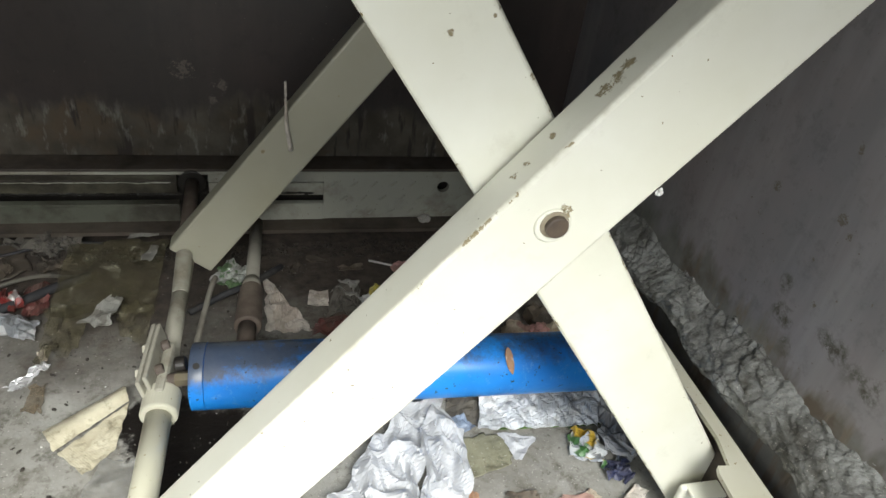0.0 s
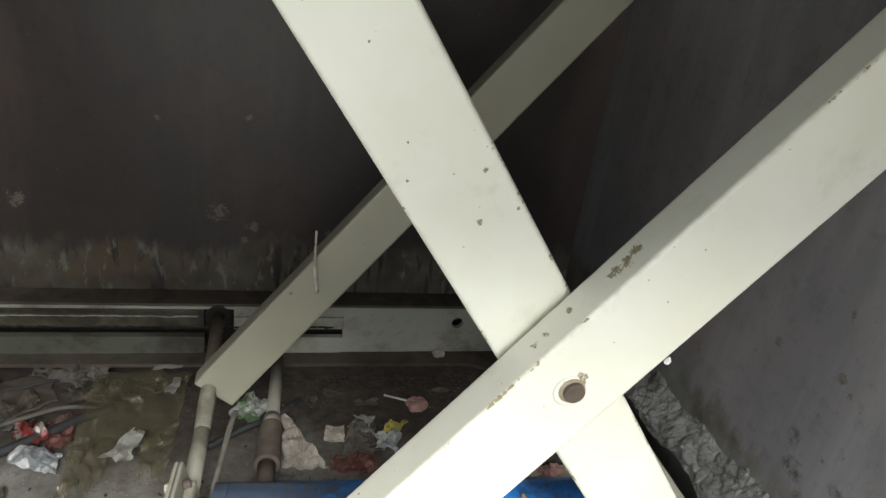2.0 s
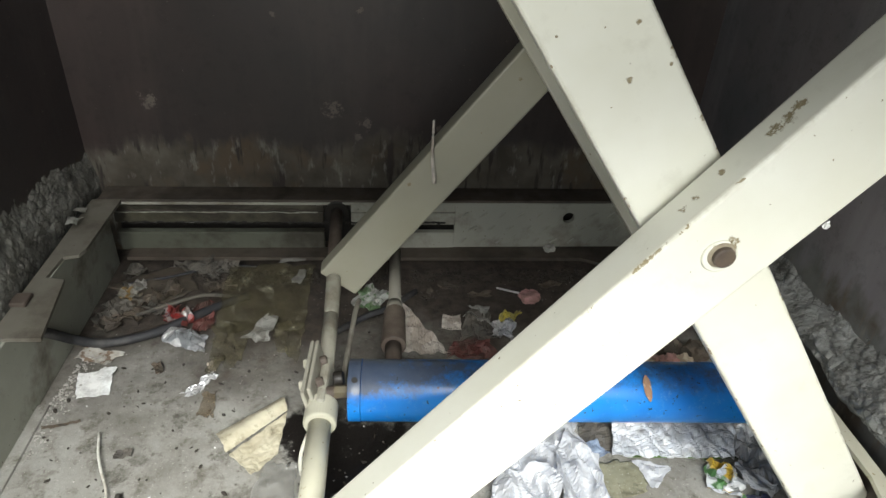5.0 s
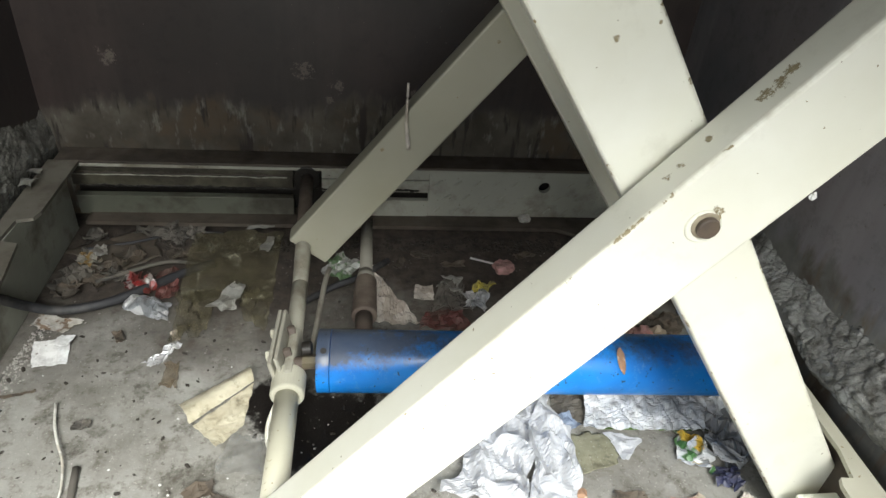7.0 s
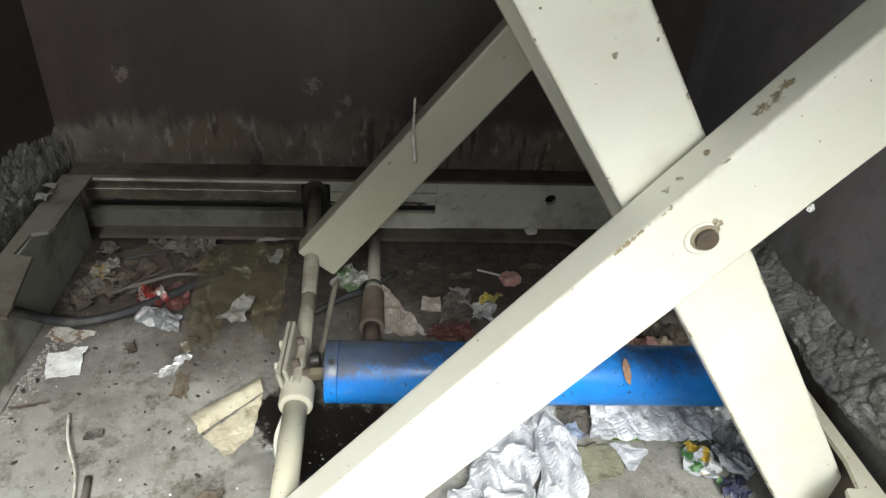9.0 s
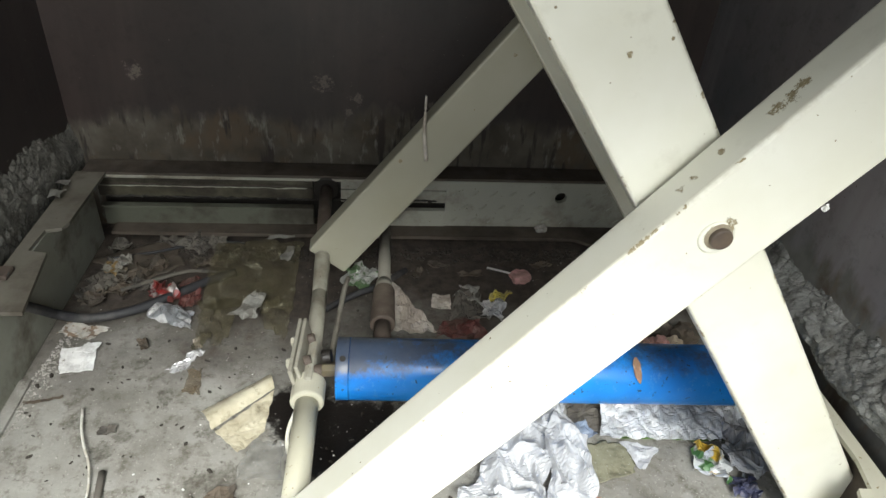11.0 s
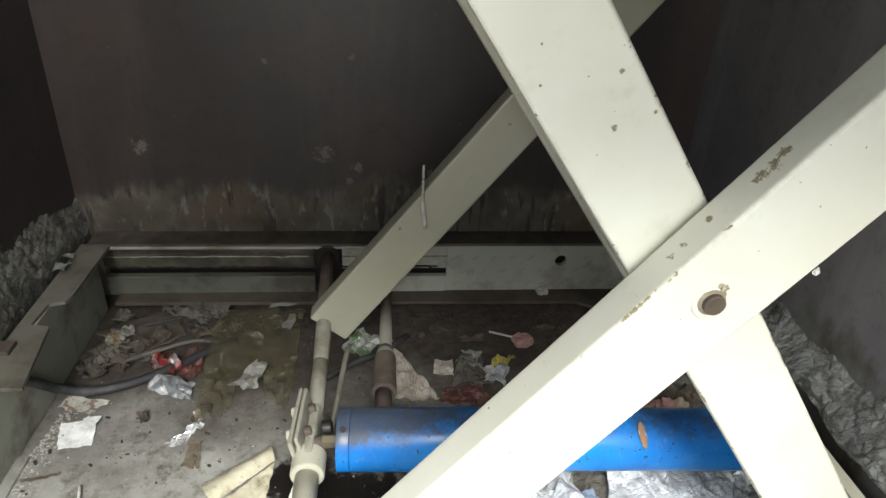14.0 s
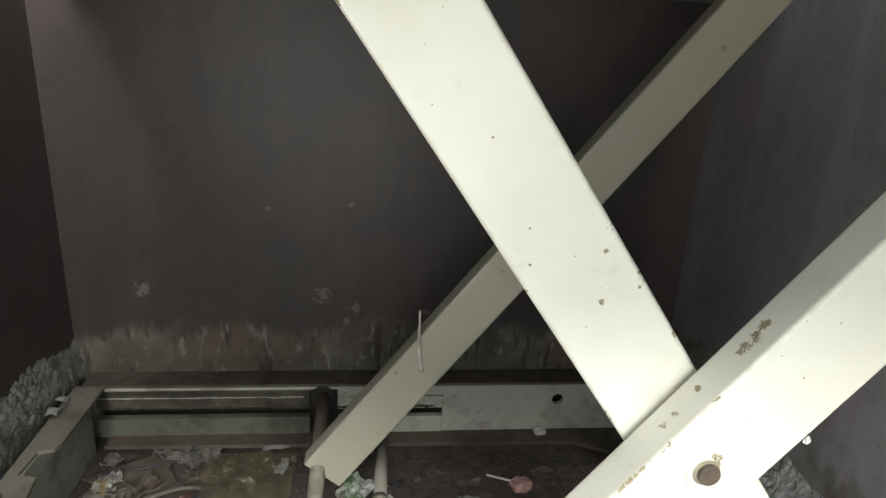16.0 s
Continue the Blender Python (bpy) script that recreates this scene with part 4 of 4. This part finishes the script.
for k, (x, y, r) in enumerate(((-0.225, 1.795, 0.03), (-0.175, 1.79, 0.026), (-0.205, 1.765, 0.02))):
    lone("rag", lump(bmesh.new(), (x, y, r * 0.7), (r, r * 0.8, r * 0.8), 40 + k, 0.7, 4), M["grey_rag"], "crumpled grey rag ball on the floor", "rag", "litter on the pit floor")
litter("scrap", M["brown_film"], "flat dull brown plastic sheet among the litter", "film", [(-0.359, 1.608), (-0.225, 1.698), (-0.286, 1.838), (-0.456, 1.716)], n=24, amp=0.008, ragged=0.10, seed=57, z=0.004, freq=14, smooth=True)
litter("snack_wrapper", M["gold_print"], "yellow and white printed wrapper", "wrapper", [(-0.421, 1.657), (-0.384, 1.634), (-0.357, 1.660), (-0.409, 1.694)], n=12, amp=0.012, ragged=0.10, seed=58, z=0.014, freq=36)
litter("snack_wrapper", M["mint"], "green and white crumpled wrapper", "wrapper", [(0.16, 1.63), (0.225, 1.585), (0.26, 1.66), (0.20, 1.70)], n=12, amp=0.022, ragged=0.1, seed=60, freq=36)
litter("paper_scrap", M["tan_paper"], "stained tan paper triangle, wrinkled", "paper", [(0.296, 1.43), (0.398, 1.425), (0.325, 1.56), (0.290, 1.655)], n=16, amp=0.016, ragged=0.07, seed=61, z=0.006, freq=22)
litter("paper_scrap", M["tan_paper"], "small pale paper scrap", "paper", [(0.39, 1.515), (0.435, 1.51), (0.44, 1.565), (0.392, 1.57)], n=8, amp=0.008, ragged=0.06, seed=62, z=0.01)
litter("scrap", M["grey_rag"], "grey brown crumpled paper", "scrap", [(0.43, 1.48), (0.515, 1.47), (0.51, 1.575), (0.455, 1.565)], n=14, amp=0.032, ragged=0.12, seed=63, freq=28)
litter("paper_scrap", M["dusty_shaded_scrap"], "dusty pale crumple on the heap", "paper", [(0.445, 1.545), (0.505, 1.53), (0.51, 1.585), (0.47, 1.60)], n=10, amp=0.02, ragged=0.1, seed=64, z=0.012)
litter("snack_wrapper", M["maroon"], "dull red wrapper behind the cylinder", "wrapper", [(0.39, 1.415), (0.51, 1.41), (0.50, 1.475), (0.41, 1.475)], n=12, amp=0.02, ragged=0.08, seed=65)
litter("snack_wrapper", M["yellow"], "bright yellow crumpled wrapper", "wrapper", [(0.535, 1.535), (0.585, 1.545), (0.60, 1.585), (0.55, 1.575)], n=10, amp=0.026, ragged=0.1, seed=66, freq=36)
litter("snack_wrapper", M["pouch"], "white and silver crumpled wrapper", "wrapper", [(0.505, 1.475), (0.56, 1.475), (0.575, 1.535), (0.52, 1.545)], n=12, amp=0.026, ragged=0.1, seed=67, freq=36)
lolly = thing("lollipop", (0.60, 1.66, 0.0), "dusty pink wrapped lollipop on a thin white stick", "sweet", "litter on the pit floor")
part("head", lump(bmesh.new(), (0.632, 1.635, 0.018), (0.028, 0.024, 0.018), 5, 0.3, 3), M["pink"], lolly)
part("stick", pipe(bmesh.new(), [(0.552, 1.692, 0.006), (0.585, 1.675, 0.008), (0.618, 1.655, 0.012)], 0.0028, 8), M["white_bit"], lolly, smooth=True)
for k, (x, y, r, mat) in enumerate(((0.85, 1.37, 0.030, "cream_lump"), (0.905, 1.365, 0.026, "pink"), (0.945, 1.36, 0.024, "cream_lump"), (0.99, 1.40, 0.03, "brown_leaf"), (0.93, 1.42, 0.03, "brown_leaf"), (0.79, 1.42, 0.028, "brown_leaf"))):
    lone("crumpled_scrap", lump(bmesh.new(), (x, y, r * 0.8), (r, r * 0.9, r), 70 + k, 0.5, 3), M[mat], ("pale dusty" if mat != "brown_leaf" else "dark brown") + " crumpled lump behind the cylinder", "scrap", "litter on the pit floor")
packet = thing("snack_wrapper", (0.84, 1.15, 0.0), "large flattened silver snack packet, wrinkled, with a green edge", "wrapper", "litter on the pit floor")
layer("body", M["silver_film"], packet, [(0.701, 1.113), (0.943, 1.096), (0.977, 1.182), (0.716, 1.194)], n=48, amp=0.011, ragged=0.03, seed=80, z=0.008, freq=28, grain=(1.3, 0.8), fold=lambda u, v: 0.02 * v)
layer("printed_edge", M["green"], packet, [(0.728, 1.112), (0.955, 1.100), (0.958, 1.118), (0.724, 1.128)], n=16, amp=0.005, ragged=0.03, seed=81, z=0.004)
litter("paper_scrap", M["tissue"], "torn white paper triangle", "paper", [(0.749, 1.037), (0.761, 1.033), (0.806, 1.083), (0.732, 1.102)], n=10, amp=0.008, ragged=0.07, seed=82, z=0.012)
litter("cloth_piece", M["olive"], "olive grey cloth lying flat and stiff", "cloth", [(0.617, 0.998), (0.740, 1.031), (0.762, 1.101), (0.666, 1.102)], n=24, amp=0.007, ragged=0.10, seed=83, z=0.006, freq=12, smooth=True)
white_bag = thing("plastic_bag", (0.55, 1.05, 0.0), "crumpled thin white plastic bag under the cylinder", "plastic bag", "litter on the pit floor")
for k, (corners, amp, grain) in enumerate((([(0.395, 0.965), (0.545, 0.94), (0.575, 1.075), (0.49, 1.115)], 0.030, (1.5, 0.6)), ([(0.535, 0.955), (0.640, 0.965), (0.668, 1.105), (0.605, 1.175)], 0.036, (1.7, 0.5)),
                                           ([(0.465, 1.055), (0.585, 1.045), (0.640, 1.190), (0.560, 1.205)], 0.030, (1.3, 0.7)), ([(0.44, 0.86), (0.63, 0.86), (0.645, 0.985), (0.46, 0.985)], 0.034, (1.0, 1.0)))):
    layer("fold", M["tissue"], white_bag, corners, n=26, amp=amp, ragged=0.07, seed=84 + k, z=0.006, freq=10.0, grain=grain, ridge=True)
litter("scrap", M["grey_rag"], "brown paper under the cylinder", "scrap", [(0.639, 1.146), (0.708, 1.138), (0.723, 1.204), (0.653, 1.208)], n=10, amp=0.008, ragged=0.06, seed=99)
litter("scrap", M["blue_scrap"], "small grey-blue torn scrap", "scrap", around(0.668, 1.135, 0.035, 0.04, 20), n=8, amp=0.012, seed=90)
litter("snack_wrapper", M["snack"], "green, yellow and white crumpled snack wrapper", "wrapper", [(0.855, 1.03), (0.92, 1.0), (0.945, 1.065), (0.885, 1.105)], n=14, amp=0.024, ragged=0.1, seed=91, freq=34)
litter("film_scrap", M["pouch"], "grey torn film sheet", "film", [(0.945, 1.01), (1.03, 1.02), (1.035, 1.16), (0.95, 1.15)], n=16, amp=0.022, ragged=0.08, seed=92)
litter("paper_scrap", M["tissue"], "dusty pale paper strip", "paper", [(0.93, 1.03), (0.975, 1.0), (0.995, 1.02), (0.935, 1.08)], n=10, amp=0.014, seed=93, z=0.016)
litter("scrap", M["navy"], "dark blue torn scrap", "scrap", [(0.912, 0.975), (0.955, 0.962), (0.972, 1.005), (0.925, 1.012)], n=12, amp=0.022, ragged=0.16, seed=94, freq=36)
litter("scrap", M["cream_lump"], "pale broken biscuit-coloured flake", "scrap", around(0.845, 0.935, 0.07, 0.04, 10), n=10, amp=0.012, ragged=0.15, seed=95)
litter("scrap", M["orange_leaf"], "thin orange-brown dry sliver", "scrap", around(0.645, 0.955, 0.06, 0.022, 75), n=8, amp=0.008, ragged=0.12, seed=96)
litter("scrap", M["brown_leaf"], "dry brown leaf pieces", "scrap", around(0.74, 0.955, 0.06, 0.035, -10), n=10, amp=0.01, ragged=0.2, seed=97)
litter("film_scrap", M["silver_film"], "grey film behind the silver packet", "film", [(0.975, 1.14), (1.03, 1.14), (1.035, 1.26), (0.98, 1.25)], n=12, amp=0.02, seed=98)
for k, (x, y, z) in enumerate(((-0.497, 1.742, 0.206), (-0.493, 1.69, 0.206))):
    litter("paper_scrap", M["dusty_shaded_scrap"], "small dusty white scrap on the side flange", "paper", [(x - 0.012, y - 0.018, z), (x + 0.016, y - 0.014, z), (x + 0.014, y + 0.02, z), (x - 0.014, y + 0.016, z)], "scraps on the frame", n=8, amp=0.014, ragged=0.12, seed=100 + k)
for k, (x, y, w, h, turn, mat, what) in enumerate((
        (-0.02, 1.01, 0.05, 0.03, 20, "brown_leaf", "broken brown dry leaf"), (0.02, 0.985, 0.04, 0.025, -30, "brown_leaf", "broken brown dry leaf"),
        (-0.14, 1.40, 0.03, 0.014, -70, "tan_paper", "small tan paper curl"),
        (-0.255, 1.40, 0.04, 0.018, -60, "brown_leaf", "curled thin brown leaf"), (-0.255, 1.16, 0.028, 0.02, 15, "grey_rag", "thin grey dusty scrap"),
        (-0.40, 1.24, 0.07, 0.003, 12, "brown_leaf", "thin brown twig-like strip"), (0.70, 1.70, 0.06, 0.02, 20, "brown_leaf", "dry brown leaf strip"),
        (0.42, 1.70, 0.05, 0.02, -25, "brown_leaf", "dry brown leaf strip"), (0.36, 1.66, 0.05, 0.018, 65, "brown_leaf", "dry brown leaf strip"),
        (0.50, 1.66, 0.06, 0.02, 5, "brown_leaf", "dry brown leaf strip"), (0.95, 0.93, 0.05, 0.03, 40, "tan_paper", "crumpled tan paper bit"))):
    litter("scrap", M[mat], what + " on the floor", "scrap", around(x, y, w, h, turn), n=8, amp=0.007, ragged=0.14, seed=130 + k, z=0.003, curl=0.008, freq=40)
lone("stone", lump(bmesh.new(), (0.716, 1.803, 0.061), (0.019, 0.012, 0.0125), 7, 0.3, 3), M["pebble"], "pale stone chip on the bottom flange", "stone")
leaf = lump(bmesh.new(), (0, 0, 1.0), (0.0072, 0.0235, 0.0022), 105, 0.25, 3)
bmesh.ops.transform(leaf, matrix=Matrix.Translation((0.727, 1.112, 0.199)) @ Matrix.Rotation(radians(8), 4, "Z") @ Matrix.Rotation(radians(40), 4, "X") @ Matrix.Translation((0, 0, -1.0)), verts=leaf.verts)
lone("dry_leaf", leaf, M["orange_leaf"], "small dry orange-brown leaf on the blue cylinder", "leaf")
lone("hanging_strand", pipe(bmesh.new(), spline(((0.347, 1.549, 0.541), (0.347, 1.549, 0.496), (0.348, 1.549, 0.449), (0.355, 1.549, 0.395)), 20), lambda t: 0.0026 + 0.0022 * t, 6), M["tan_paper"], "dry straw strand hanging on the cream arm", "strand", smooth=True)

# ---- loose grit ----
ICO = finish(bmesh.new(), "grain", M["pebble"])
bm = bmesh.new()
bmesh.ops.create_icosphere(bm, subdivisions=1, radius=1.0)
ICO_V = [v.co.copy() for v in bm.verts]
ICO_F = [[v.index for v in f.verts] for f in bm.faces]
bm.free()
bpy.data.meshes.remove(ICO)
for name, mat, label, count, area, size, long, seed in (
        ("gravel_line", "pebble", "pale grit along the floor joint", 420, None, (0.0010, 0.0036), 1.4, 1),
        ("grit", "pebble", "pale grit scattered over the floor", 1100, (-0.44, 1.04, 0.75, 1.78), (0.0006, 0.0018), 1.4, 2),
        ("white_bits", "white_bit", "white crumbs scattered over the floor", 60, (-0.43, 1.0, 0.85, 1.45), (0.0016, 0.0034), 1.2, 3),
        ("dark_crumbs", "crumb", "dark dry crumbs scattered over the floor", 230, (-0.44, 0.5, 0.9, 1.72), (0.0015, 0.0046), 2.6, 4),
        ("dirt_line", "crumb", "dark dirt heaped along the frame", 900, (-0.44, 1.0, 1.72, 1.79), (0.002, 0.007), 1.5, 5),
        # dark fill added where the hollow under the rubble lies in shade
        ("dirt_line", "crumb", "dark crumbs added to fill the shaded gap behind the side channel", 900, (1.055, 1.094, 0.6, 1.88), (0.006, 0.02), 1.5, 6)):
    rnd = random.Random(seed)
    verts, faces = [], []
    for k in range(count):
        if area:
            x, y = rnd.uniform(area[0], area[1]), rnd.uniform(area[2], area[3])
        else:
            t = rnd.random()
            x, y = -0.43 - 0.035 * t + abs(rnd.gauss(0, 0.02)), 1.47 - 0.30 * t
        r = rnd.uniform(*size) * rnd.uniform(0.6, 1.0)
        m = Matrix.Translation((x, y, r * 0.4)) @ Matrix.Rotation(rnd.uniform(0, 6.3), 4, "Z") @ Matrix.Diagonal((r * rnd.uniform(1, long), r, r * 0.7, 1))
        start = len(verts)
        verts += [m @ (v * rnd.uniform(0.75, 1.2)) for v in ICO_V]
        faces += [[start + i for i in f] for f in ICO_F]
    me = bpy.data.meshes.new(name)
    me.from_pydata(verts, [], faces)
    me.materials.append(M[mat])
    tagged(new(name, me), label, "grit", kind="stuff")
